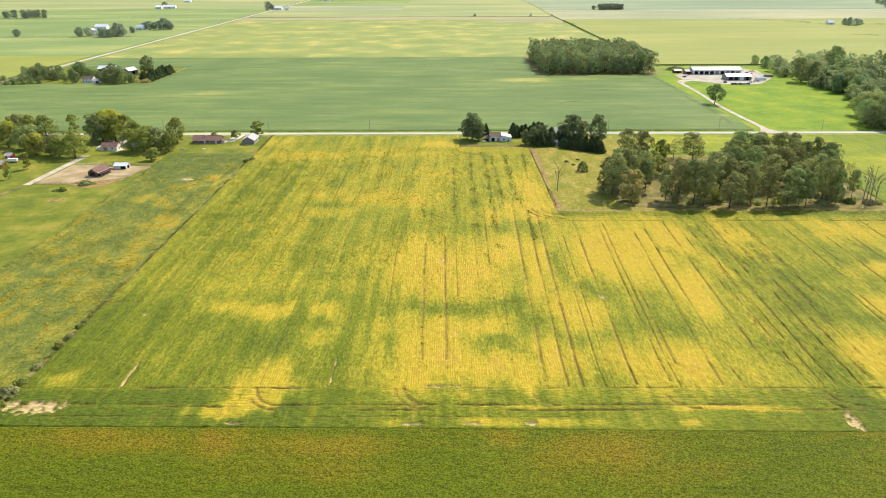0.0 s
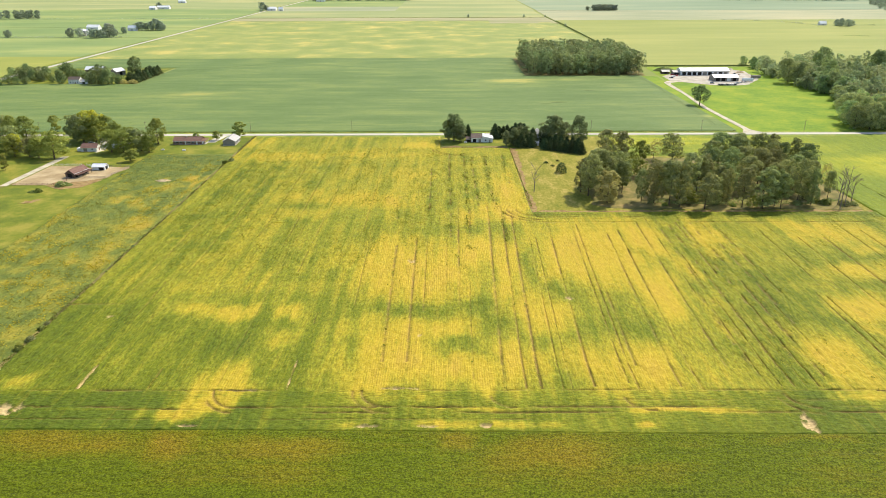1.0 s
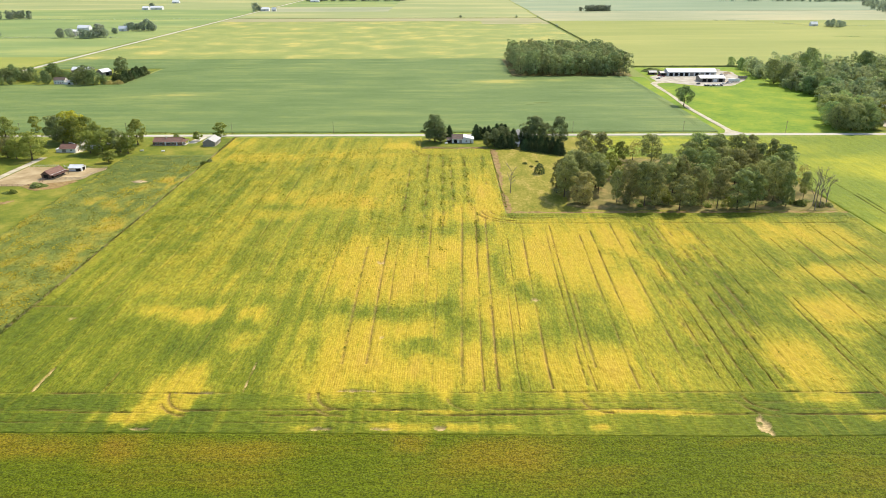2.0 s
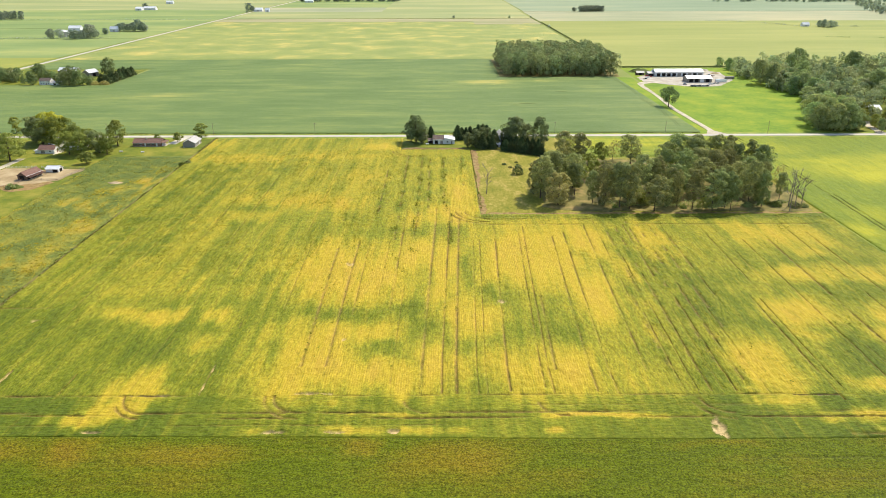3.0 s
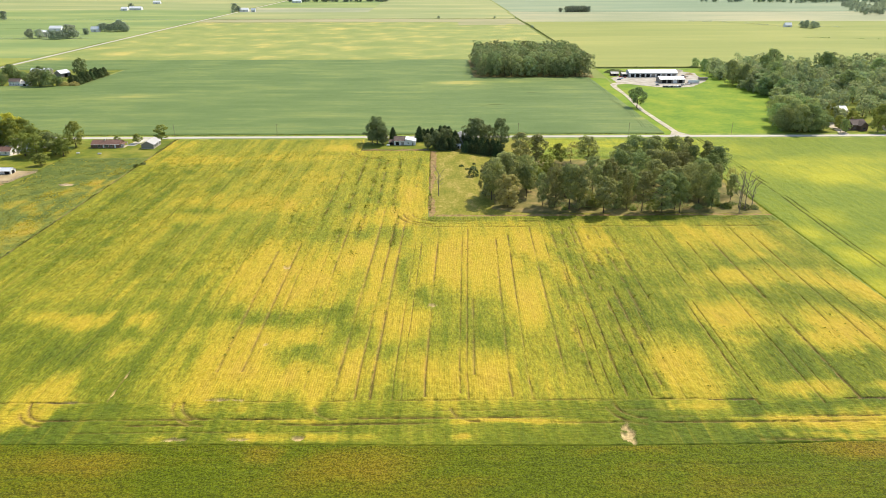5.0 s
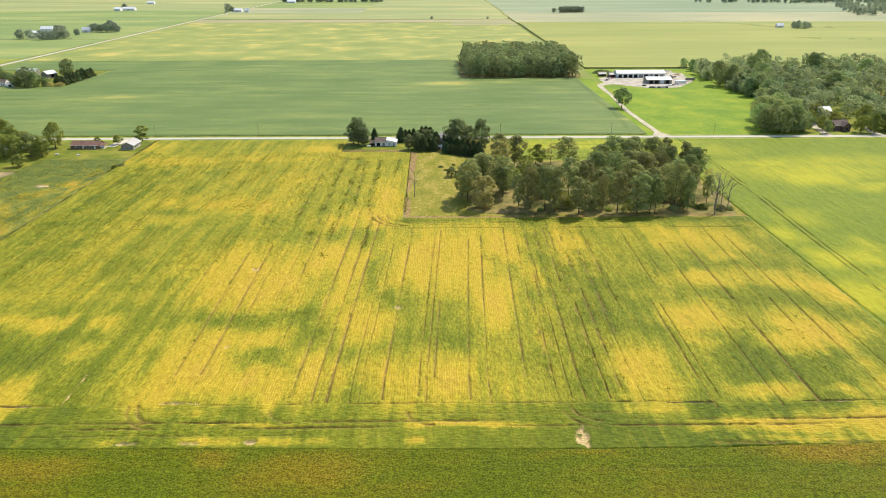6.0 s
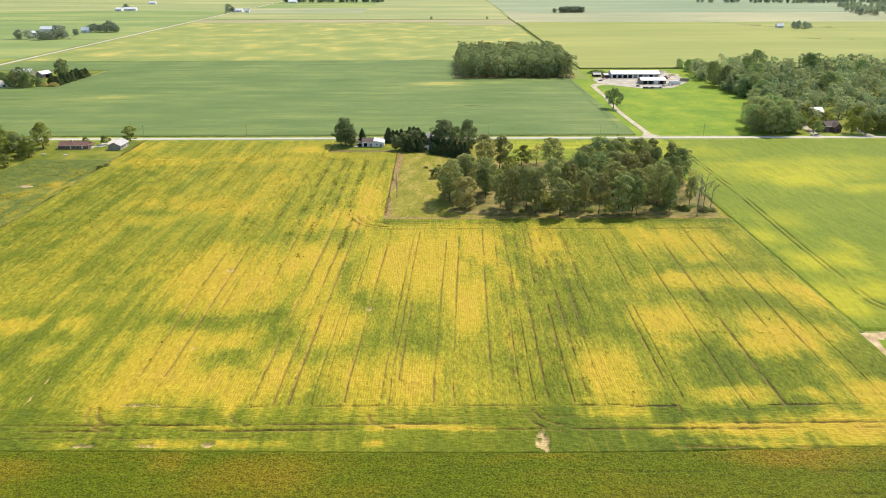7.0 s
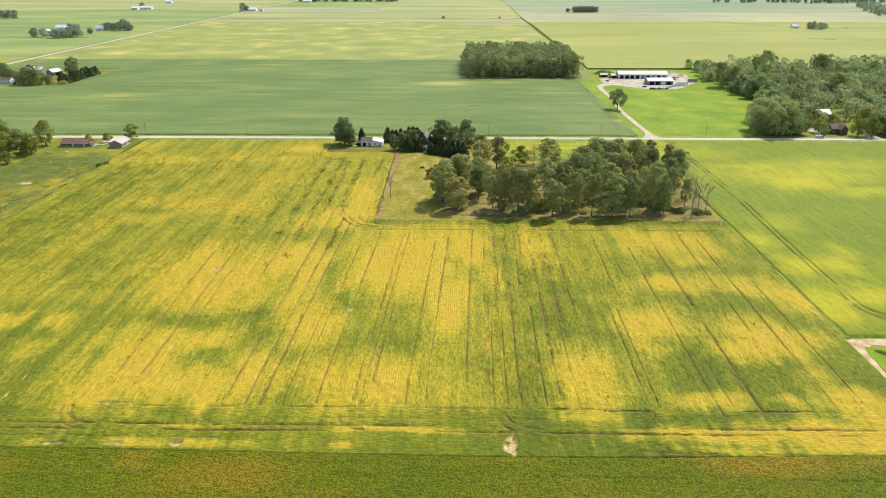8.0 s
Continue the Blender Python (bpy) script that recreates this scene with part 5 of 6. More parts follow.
# lone oak by the lane
plant_sized([sized(97, 18, 7.5, 4.6, 50, "lone spreading oak beside the gravel lane", M_LEAF_FAR, 2600, 0.5, 0.5)], [(244.3, 626, 17.5, 15.5)], "lane trees")


def woodland(name, label, spots, seed, n=300, size=1.1, mat=M_LEAF_FAR):
    """Many trees too far to count, in one mesh of trunks and crowns."""
    r = np.random.default_rng(seed)
    leaves, tones = [], []
    for x, y, h, rad in spots:
        v, q = crown(r, h, h * 0.05, rad, n, size, 18, 1.0, 0.4, 1.3, 0.7)
        leaves.append((v + np.array([x, y, 0]), q))
        tones.append(np.full(len(v), r.random()))
    trunks = [tube((x, y, 0), (x, y, h * 0.7), 0.3, 0.15, 5) for x, y, h, rad in spots]
    t = thing(name, label, "woodland")
    t["kind"] = "stuff"
    me = mesh_of("crowns", *joined(leaves), mat)
    me.attributes.new("tone", 'FLOAT', 'POINT').data.foreach_set("value", np.concatenate(tones).astype(np.float32))
    tagged(part("crowns", me, None, t), kind="stuff")
    tagged(part("trunks", mesh_of("trunks", *joined(trunks), M_BARK), None, t), kind="stuff")
    return t


def scatter(seed, n, x0, x1, y0, y1, gap, inside, h=(16, 22), rad=(4.5, 6.5)):
    pk, out, tries = random.Random(seed), [], 0
    while len(out) < n and tries < n * 60:
        tries += 1
        x, y = pk.uniform(x0, x1), pk.uniform(y0, y1)
        if inside(x, y) and all(abs(x - a) > gap or abs(y - b) > gap or math.hypot(x - a, y - b) > gap for a, b, _, _ in out):
            out.append((x, y, pk.uniform(*h), pk.uniform(*rad)))
    return out


woodland("square_wood", "dense square block of dark green woodland", scatter(1, 210, 112, 240, 812, 962, 7.6, lambda x, y: x + (y - 810) * 0.12 > 115, (21, 29), (6.0, 8.5)), 101, 720, 0.70, M_LEAF_BLOCK)


def creek_side(x, y):
    """The pasture's edge winds; the houses stand in a clearing by the road."""
    edge = 386 + 7 * math.sin(y * 0.06) - max(0, 650 - y) * 0.42 + max(0, y - 800) * 0.06
    if y < 566:
        edge = max(edge, 368)
    return x > edge and not (366 < x < 428 and y < 560) and not (400 < x < 420 and 560 < y < 602) and x < 520 + (y - 520) * 1.3


woodland("creek_wood", "mixed green and olive woodland along the pasture", scatter(2, 560, 330, 880, 530, 880, 8.0, creek_side, (8, 21), (3.8, 9.0)), 102, 400, 0.84, M_LEAF_WOOD)
edge_trees = [sized(130 + i, h, r0, 0.6, 52, "billowing green tree at the edge of the creek wood", M_LEAF_GROVE, 2800, 0.52, 0.4) for i, (h, r0) in enumerate(((20, 8.0), (19, 7.5), (17, 7.0)))]
plant_sized(edge_trees, [(383, 752, 26, 20), (394, 744, 24, 18), (392, 728, 17, 16), (399, 722, 21, 17), (388, 684, 19, 15), (396, 690, 22, 16), (402, 706, 22, 18), (386, 652, 14, 16), (398, 668, 19, 18), (372, 612, 13, 15), (384, 628, 18, 18),
                         (392, 862, 14, 9), (391, 890, 12, 9), (388, 815, 10, 9), (384, 790, 9, 9), (440, 800, 26, 18), (470, 850, 28, 18), (520, 820, 26, 20), (430, 760, 24, 18), (565, 790, 24, 20), (480, 700, 22, 22), (540, 690, 20, 20)], "creek edge trees")
grove = [sized(136 + i, h, r0, 1.0, 58, "bright yellow-green spreading tree beside the road", M_LEAF_GROVE, 3400, 0.48, 0.45) for i, (h, r0) in enumerate(((21, 8.5), (19, 8.0)))]
plant_sized(grove, [(333, 531, 19, 16), (342, 526, 21, 17), (353, 527, 22, 18), (346, 540, 23, 18), (358, 542, 23, 18), (336, 546, 19, 15), (350, 556, 22, 18), (362, 530, 16, 14), (364, 560, 21, 17), (352, 575, 20, 20), (366, 584, 20, 18)], "creek edge trees")
woodland("far_copse", "far clump of dark trees", scatter(3, 26, 424, 490, 1998, 2035, 9, lambda x, y: True, (12, 17), (5, 7)) + [(407, 2003, 11, 6)], 103, 130, 1.8, M_LEAF_HAZED)
woodland("far_wood", "distant strip of woodland", scatter(5, 90, 1000, 1800, 2480, 2570, 12, lambda x, y: y > 2535 - (x - 1018) * 0.16), 104, 80, 2.6, M_LEAF_HAZED)
woodland("far_wood", "distant woodland beside the far green crop field", scatter(9, 90, 1150, 1480, 1850, 2260, 13, lambda x, y: x > 1150 + (y - 1851) * 0.45), 108, 90, 2.2, M_LEAF_HAZED)
woodland("far_wood", "distant strip of woodland", scatter(6, 46, -470, -116, 2602, 2640, 11, lambda x, y: True), 105, 80, 2.6, M_LEAF_HAZED)
woodland("far_clump", "far clump of roadside trees", scatter(7, 14, -1090, -980, 1740, 1775, 9, lambda x, y: True), 106, 150, 1.8, M_LEAF_HAZED)
woodland("far_clump", "far clump of trees round a farmstead", scatter(8, 7, 812, 846, 1440, 1480, 9, lambda x, y: True, (12, 18), (4, 6)), 107, 150, 1.4, M_LEAF_HAZED)

# ---- buildings ----


def prism(L, W, eave, rise):
    """A gabled body: ridge along x."""
    bm = bmesh.new()
    ends = []
    for x in (-L / 2, L / 2):
        ends.append([bm.verts.new((x, y, z)) for y, z in ((-W / 2, 0), (W / 2, 0), (W / 2, eave), (0, eave + rise), (-W / 2, eave))])
    a, b = ends
    bm.faces.new(a)
    bm.faces.new(b[::-1])
    for i in range(5):
        bm.faces.new((a[i], a[(i + 1) % 5], b[(i + 1) % 5], b[i]))
    return bm


def roof_slope(L, W, eave, rise, side, over, thick=0.18, end=0.3):
    """One slope of a gable roof, a slab with overhang, 3 mm clear of the body."""
    bm = bmesh.new()
    k = rise / (W / 2)
    y1 = W / 2 + over
    pts = [(0.0, eave + rise + 0.03), (y1, eave + rise + 0.03 - k * y1)]
    prof = pts + [(y1, pts[1][1] + thick), (0.0, pts[0][1] + thick)]
    rings = [[bm.verts.new((x, side * y, z)) for y, z in prof] for x in (-L / 2 - end, L / 2 + end)]
    bm.faces.new(rings[0])
    bm.faces.new(rings[1][::-1])
    for i in range(4):
        bm.faces.new((rings[0][i], rings[0][(i + 1) % 4], rings[1][(i + 1) % 4], rings[1][i]))
    return bm


def opening(parent, side, at, z0, w, h, L, W, kind, mat=None):
    """A door or window set on one side of a building: s, n, e or w; at is the distance along that side."""
    d = 0.06

    def slab_on(name, u0, u1, z_0, z_1, out, mt, par):
        if side in "sn":
            y = -W / 2 if side == "s" else W / 2
            o = -out if side == "s" else out
            return box_part(name, (u0, min(y, y + o), z_0, u1, max(y, y + o), z_1), mt, par)
        x = L / 2 if side == "e" else -L / 2
        o = out if side == "e" else -out
        return box_part(name, (min(x, x + o), u0, z_0, max(x, x + o), u1, z_1), mt, par)
    if kind == "window":
        f = slab_on("window", at - w / 2 - 0.1, at + w / 2 + 0.1, z0 - 0.1, z0 + h + 0.1, d, M_WHITE, parent)
        slab_on("pane", at - w / 2, at - 0.03, z0, z0 + h, d + 0.012, M_GLASS, f)
        slab_on("pane", at + 0.03, at + w / 2, z0, z0 + h, d + 0.012, M_GLASS, f)
        return f
    # a doorway is a panel on the solid wall, its inner shade painted dark by default
    ob = slab_on("door" if kind == "door" else "doorway", at - w / 2, at + w / 2, z0, z0 + h, d, mat or M_DARK, parent)
    if kind == "door":
        slab_on("door_frame", at - w / 2 - 0.12, at + w / 2 + 0.12, z0 + h + 0.003, z0 + h + 0.15, d + 0.02, M_WHITE, ob)
    return ob


def building(name, label, category, x, y, rot, L, W, eave, rise, wall, roof, holes=(), over=0.5, group="", footing=True, fascia=None):
    t = thing(name, label, category, pose(x, y, 0.1 if footing else 0.03, 0, 0, rot), group)
    if footing:
        box_part("foundation", (-L / 2 - 0.15, -W / 2 - 0.15, -0.2, L / 2 + 0.15, W / 2 + 0.15, 0.12), M_CONCRETE, t)
    part("wall", prism(L, W, eave, rise), wall, t)
    for s in (-1, 1):
        r = part("roof_slope", roof_slope(L, W, eave, rise, s, over), roof, t)
        k = rise / (W / 2)
        ye, ze = W / 2 + over, eave - k * over + 0.03
        box_part("gutter", (-L / 2 - 0.3, min(s * ye, s * (ye + 0.12)), ze + 0.02, L / 2 + 0.3, max(s * ye, s * (ye + 0.12)), ze + 0.17), fascia or M_WHITE, r)
    box_part("ridge_cap", (-L / 2 - 0.3, -0.16, eave + rise + 0.19, L / 2 + 0.3, 0.16, eave + rise + 0.27), roof, t)
    for h in holes:
        opening(t, *h[:5], L, W, *h[5:])
    return t


W_ = "window"
ranch = building("ranch_house", "long low brown-brick ranch house with a maroon shingle roof", "house", -175, 488, 0, 20, 9, 2.7, 2.1, M_BRICK, M_SHINGLE,
                 [("s", -7.5, 1.0, 1.6, 1.1, W_), ("s", -4.6, 1.0, 1.6, 1.1, W_), ("s", -1.2, 0.13, 1.0, 2.05, "door", M_WHITE), ("s", 1.2, 0.9, 2.2, 1.2, W_), ("s", 4.2, 1.0, 1.4, 1.1, W_), ("s", 7.0, 0.13, 1.0, 2.05, "door", M_WHITE), ("e", 0, 0.13, 4.6, 2.2, "doorway", M_WHITE)])
box_part("chimney", (-1.6, -1.2, 4.0, -0.8, -0.4, 5.9), M_CONCRETE, ranch)
box_part("porch_slab", (10.1, -3.5, -0.05, 13.0, 3.5, 0.14), M_CONCRETE, ranch)
for yy in (-3.3, 3.3):
    box_part("porch_post", (12.6, yy - 0.08, 0.14, 12.8, yy + 0.08, 2.5), M_WHITE, ranch)
box_part("porch_roof", (10.3, -3.8, 2.5, 13.2, 3.8, 2.66), M_SHINGLE, ranch)
shed = building("pole_shed", "grey steel pole shed with a pale metal roof", "shed", -144, 488, 90, 14, 8.5, 3.0, 2.2, M_GREYWALL, M_METALROOF,
                [("w", 0, 0.13, 3.4, 2.9, "doorway", M_GREYWALL), ("s", 3, 0.13, 1.0, 2.1, "door", M_WHITE), ("s", -3, 1.2, 1.0, 0.8, W_)])
garage = building("garage", "pale garage with a maroon shingle roof", "garage", -237, 468, 0, 11, 7.5, 2.8, 2.2, M_WHITE, M_SHINGLE, [("s", -2.5, 0.13, 2.6, 2.2, "doorway", M_GREYWALL), ("s", 2.5, 1.1, 1.2, 1.0, W_), ("e", 0, 0.13, 1.0, 2.05, "door", M_BRICK)])
box_part("lean_to_wall", (-8.5, -3.0, -0.1, -5.53, 3.0, 2.0), M_WHITE, garage)
box_part("lean_to_roof", (-8.9, -3.3, 2.01, -5.53, 3.3, 2.16), M_WHITEROOF, garage)
building("farmhouse", "white farmhouse half hidden by shade trees", "house", -222, 481, 90, 13, 8.5, 4.2, 2.8, M_WHITE, M_DARKROOF, [("s", -3, 1.0, 1.2, 1.3, W_), ("s", 3, 1.0, 1.2, 1.3, W_), ("w", 0, 1.0, 1.4, 1.3, W_), ("w", -2.5, 0.13, 1.0, 2.05, "door", M_BRICK)])
stable = building("stable", "weathered board stable with a maroon roof", "barn", -216.5, 407, 79, 13, 6, 2.8, 2.0, M_WOODWALL, M_SHINGLE, [("w", 0, 0.13, 3.0, 2.6, "doorway"), ("s", -4, 0.13, 2.4, 2.2, "doorway"), ("s", 0, 0.13, 2.4, 2.2, "doorway"), ("s", 4, 0.13, 2.4, 2.2, "doorway")])
for i in range(5):
    box_part("lean_to_post", (-6 + 3.0 * i - 0.1, -5.7, -0.1, -6 + 3.0 * i + 0.1, -5.5, 1.9), M_POLE, stable)
bm = bmesh.new()
v = [bm.verts.new(p) for p in ((-6.6, -5.9, 2.0), (6.6, -5.9, 2.0), (6.6, -3.4, 2.45), (-6.6, -3.4, 2.45))]
bm.faces.new(v)
bmesh.ops.solidify(bm, geom=bm.faces[:], thickness=0.12)
part("lean_to_roof", bm, M_SHINGLE, stable)
building("run_in_shed", "small white metal run-in shed, open to the yard", "shed", -208.3, 420.2, 0, 8, 5.5, 2.3, 1.3, M_WHITE, M_WHITEROOF, [("s", 1.8, 0.13, 3.2, 2.0, "doorway"), ("e", 0, 0.13, 3.0, 2.0, "doorway")], footing=False)
building("garden_shed", "small dark red garden shed with a pale roof", "shed", -296, 446.5, 0, 4.5, 3.5, 2.1, 1.1, M_RED, M_METALROOF, [("s", 0, 0.13, 1.6, 1.8, "doorway", M_WHITE)], footing=False)
building("red_barn", "small red barn with white trim", "barn", -288, 422, 10, 6, 5, 2.6, 1.8, M_RED, M_METALROOF, [("s", 0, 0.13, 2.0, 2.2, "doorway", M_WHITE)], footing=False)

building("tool_shed", "low white tool shed with a weathered brown roof", "shed", 34.8, 492.5, 0, 8, 8.5, 3.4, 2.1, M_WHITE, M_DARKROOF, [("s", -1.6, 0.13, 2.4, 2.5, "doorway"), ("s", 2.2, 0.13, 1.8, 2.2, "doorway", M_GREYWALL)])
wedge = thing("machine_shed", "white machine shed with a sloping white metal roof", "shed", pose(42.7, 492.5, 0.1))
bm = box(bmesh.new(), -3.85, -4.4, -0.2, 3.7, 4.4, 3.0)
for vv in bm.verts:
    if vv.co.z > 2 and vv.co.x < 0:
        vv.co.z = 4.6
part("wall", bm, M_WHITE, wedge)
bm = box(bmesh.new(), -3.85, -4.8, 3.02, 4.1, 4.8, 3.16)
for vv in bm.verts:
    vv.co.z += 1.6 * (3.7 - vv.co.x) / 7.55
part("roof", bm, M_WHITEROOF, wedge)
opening(wedge, "s", -1.5, 1.2, 1.2, 0.9, 7.4, 8.8, W_)
opening(wedge, "s", 1.6, 0.0, 1.0, 2.1, 7.4, 8.8, "door", M_GREYWALL)
building("lean_shed", "low dark lean shed against the tool shed", "shed", 28.9, 493, 0, 3.6, 6, 2.2, 0.9, M_WOODWALL, M_DARKROOF, [("s", 0, 0.13, 1.8, 1.8, "doorway")], footing=False)
# the old square house among the spruces
house = thing("old_house", "two-storey white house with a grey pyramid roof, screened by spruces", "house", pose(79, 493, 0.1))
box_part("foundation", (-3.9, -3.9, -0.2, 3.9, 3.9, 0.5), M_CONCRETE, house)
box_part("wall", (-3.7, -3.7, 0.5, 3.7, 3.7, 6.0), M_WHITE, house)
bm = bmesh.new()
bmesh.ops.create_cone(bm, segments=4, radius1=6.0, radius2=0.5, depth=3.0, cap_ends=True, matrix=Matrix.Translation((0, 0, 7.52)) @ Matrix.Rotation(radians(45), 4, 'Z'))
part("roof", bm, M_METALROOF, house)
box_part("cupola", (-0.45, -0.45, 8.6, 0.45, 0.45, 9.25), M_WHITE, house, "small white cupola", 0.08)
for zz in (1.4, 4.2):
    for xx in (-2.0, 2.0):
        opening(house, "s", xx, zz, 1.1, 1.5, 7.4, 7.4, W_)
opening(house, "s", 0, 0.5, 1.0, 2.1, 7.4, 7.4, "door", M_BRICK)
building("privy_shed", "tiny white garden shed under the spruces", "shed", 77, 479.5, 0, 3.4, 2.6, 2.2, 0.9, M_WHITE, M_WHITEROOF, [("s", 0, 0.13, 1.0, 1.8, "doorway")], footing=False)

D = lambda at, w=4.2, h=3.6, m=None: ("s", at, 0.13, w, h, "doorway", m or M_DARK)
building("workshop", "long white workshop with a white metal roof and dark bay doors", "workshop", 313, 816, 0, 56, 16, 5.0, 2.6, M_WHITE, M_WHITEROOF,
         [D(-24), D(-18), D(-12), D(-6), D(0, m=M_GREYWALL), D(6), D(12, m=M_GREYWALL), D(18), D(24, m=M_GREYWALL), ("s", -15, 1.2, 1.0, 1.0, W_), ("s", 9, 1.2, 1.0, 1.0, W_)])
building("lean_shed", "low grey open shed beside the workshop", "shed", 281, 816, 0, 7.4, 10, 3.2, 1.4, M_GREYWALL, M_METALROOF, [D(0, 5, 2.6)])
building("repair_shop", "tan repair shop with a cream metal roof", "workshop", 321, 771, 0, 27.5, 14, 4.2, 2.4, M_GREYWALL, M_WHITEROOF, [D(-9), D(-3), D(3, m=M_WHITE), D(9), ("s", 12, 1.2, 1.0, 1.0, W_)])
building("small_shed", "small dark shed by the mound", "shed", 271, 822, 0, 9, 6, 2.8, 1.6, M_WOODWALL, M_METALROOF, [D(0, 3, 2.3)])

building("farm_house", "white two-storey farmhouse at the edge of the green field", "house", -397, 764, 0, 12, 8, 4.4, 2.6, M_WHITE, M_DARKROOF, [("s", x, z, 1.1, 1.3, W_) for x in (-4, -1, 4) for z in (1.0, 3.6)] + [("s", 1.5, 0.13, 1.0, 2.05, "door", M_BRICK)])
building("farm_garage", "low white garage with a grey roof beside the farmhouse", "garage", -385.5, 762, 0, 9, 7, 2.4, 1.8, M_WHITE, M_METALROOF, [D(0, 3, 2)])
building("long_barn", "long barn with a bright white metal roof", "barn", -411, 842, 0, 22, 11, 4.6, 3.0, M_GREYWALL, M_WHITEROOF, [D(-6), D(4)])
building("square_barn", "barn with a bright white metal roof and grey walls", "barn", -378, 826, 65, 13, 11, 4.6, 3.0, M_GREYWALL, M_WHITEROOF, [D(0)])
building("hidden_house", "dark brown house among woodland trees", "house", 393, 537, 12, 13, 9, 4.4, 3.0, M_WOODWALL, M_DARKROOF, [("s", x, 1.0, 1.1, 1.3, W_) for x in (-4, 0, 4)])
hidden = bpy.data.objects["hidden_house"]
wing = part("wing", prism(6, 6.5, 4.0, 2.8), M_WOODWALL, hidden, "front wing with a steep gable")
wing.matrix_basis = pose(1.5, -5.2, 0, 0, 0, 90)
for side in (-1, 1):
    part("wing_roof", roof_slope(6, 6.5, 4.0, 2.8, side, 0.4), M_DARKROOF, wing)
box_part("window", (0.6, -8.27, 1.2, 2.4, -8.21, 2.6), M_GLASS, hidden)
box_part("chimney", (-3.4, 0.4, 6.2, -2.5, 1.3, 8.8), M_BRICK, hidden)
building("wood_barn", "white-roofed barn deep among woodland trees", "barn", 406, 590, 0, 16, 11, 4.5, 3.4, M_GREYWALL, M_WHITEROOF, [D(0)])
for x, y, l, w, lab in ((-668, 1335, 16, 12, "far white farm building among trees"), (-700, 1440, 24, 14, "far white-roofed barn among trees"), (-612, 1418, 16, 9, "far white farm building among trees"), (-850, 2120, 18, 18, "far pale barn in green fields"), (-826, 2140, 36, 16, "far long white barn in fields"), (-484, 2055, 24, 16, "far white barn at the crossroads"), (-455, 2040, 12, 8, "far small white shed by trees"), (790, 1478, 14, 9, "far white house beside trees"), (-900, 2500, 24, 14, "far white barn in fields"), (-430, 2560, 30, 16, "far white barn in fields")):
    building("far_barn", lab, "barn", x, y, 0, l, w, 5.5, 4.5, M_WHITE, M_WHITEROOF, [D(0, m=M_METALROOF)], group="far farm buildings", footing=False)

bm = bmesh.new()
bmesh.ops.create_cone(bm, segments=20, radius1=5.0, radius2=5.0, depth=9.0, cap_ends=True, matrix=Matrix.Translation((0, 0, 4.5)))
bin_far = thing("grain_bin", "pale galvanised grain bin at the far farmstead", "grain bin", pose(-657, 1312, 0.1))
part("wall", bm, M_METALROOF, bin_far)
bm = bmesh.new()
bmesh.ops.create_cone(bm, segments=20, radius1=5.3, radius2=0.6, depth=3.4, cap_ends=True, matrix=Matrix.Translation((0, 0, 10.71)))
part("roof", bm, M_WHITEROOF, bin_far)

# ---- small things ----


def propane_tank(x, y):
    t = thing("propane_tank", "white propane tank on short legs on the lawn", "tank", pose(x, y, 0.05, 0, 0, 12) @ Matrix.Scale(0.72, 4), "propane tanks")
    bm = bmesh.new()
    bmesh.ops.create_uvsphere(bm, u_segments=16, v_segments=12, radius=0.62, matrix=Matrix.Rotation(radians(90), 4, 'Y'))
    for vv in bm.verts:
        vv.co.x += 1.2 if vv.co.x > 0 else -1.2
        vv.co.z += 1.0
    part("tank", bm, M_CARWHITE, t)
    for xx in (-0.9, 0.9):
        box_part("leg", (xx - 0.08, -0.4, -0.05, xx + 0.08, 0.4, 0.5), M_STEEL, t)
    bm = bmesh.new()
    bmesh.ops.create_cone(bm, segments=12, radius1=0.18, radius2=0.15, depth=0.3, cap_ends=True, matrix=Matrix.Translation((0, 0, 1.7)))
    part("cap", bm, M_STEEL, t)


propane_tank(-171, 465.5)
propane_tank(-186.6, 467.2)
propane_tank(26.6, 486.4)


def utility_pole(x, y, rot=0):
    t = thing("utility_pole", "weathered wooden utility pole with a crossarm beside the road", "utility pole", pose(x, y, 0, 0, 0, rot), "roadside poles")
    part("pole", mesh_of("pole", *tube((0, 0, -0.3), (0, 0, 9.5), 0.14, 0.10, 8), M_POLE), None, t)
    box_part("crossarm", (-0.8, -0.05, 8.7, 0.8, 0.05, 8.82), M_POLE, t)
    for xx in (-0.7, 0.3, 0.7):
        part("insulator", mesh_of("insulator", *tube((xx, 0, 8.85), (xx, 0, 9.05), 0.05, 0.04, 6), M_GLASS), None, t)


for x in (-301, -219, -138, -60, 124, 209, 288, 372, 455):
    utility_pole(x, 519.5 if x > 0 else 518.6)


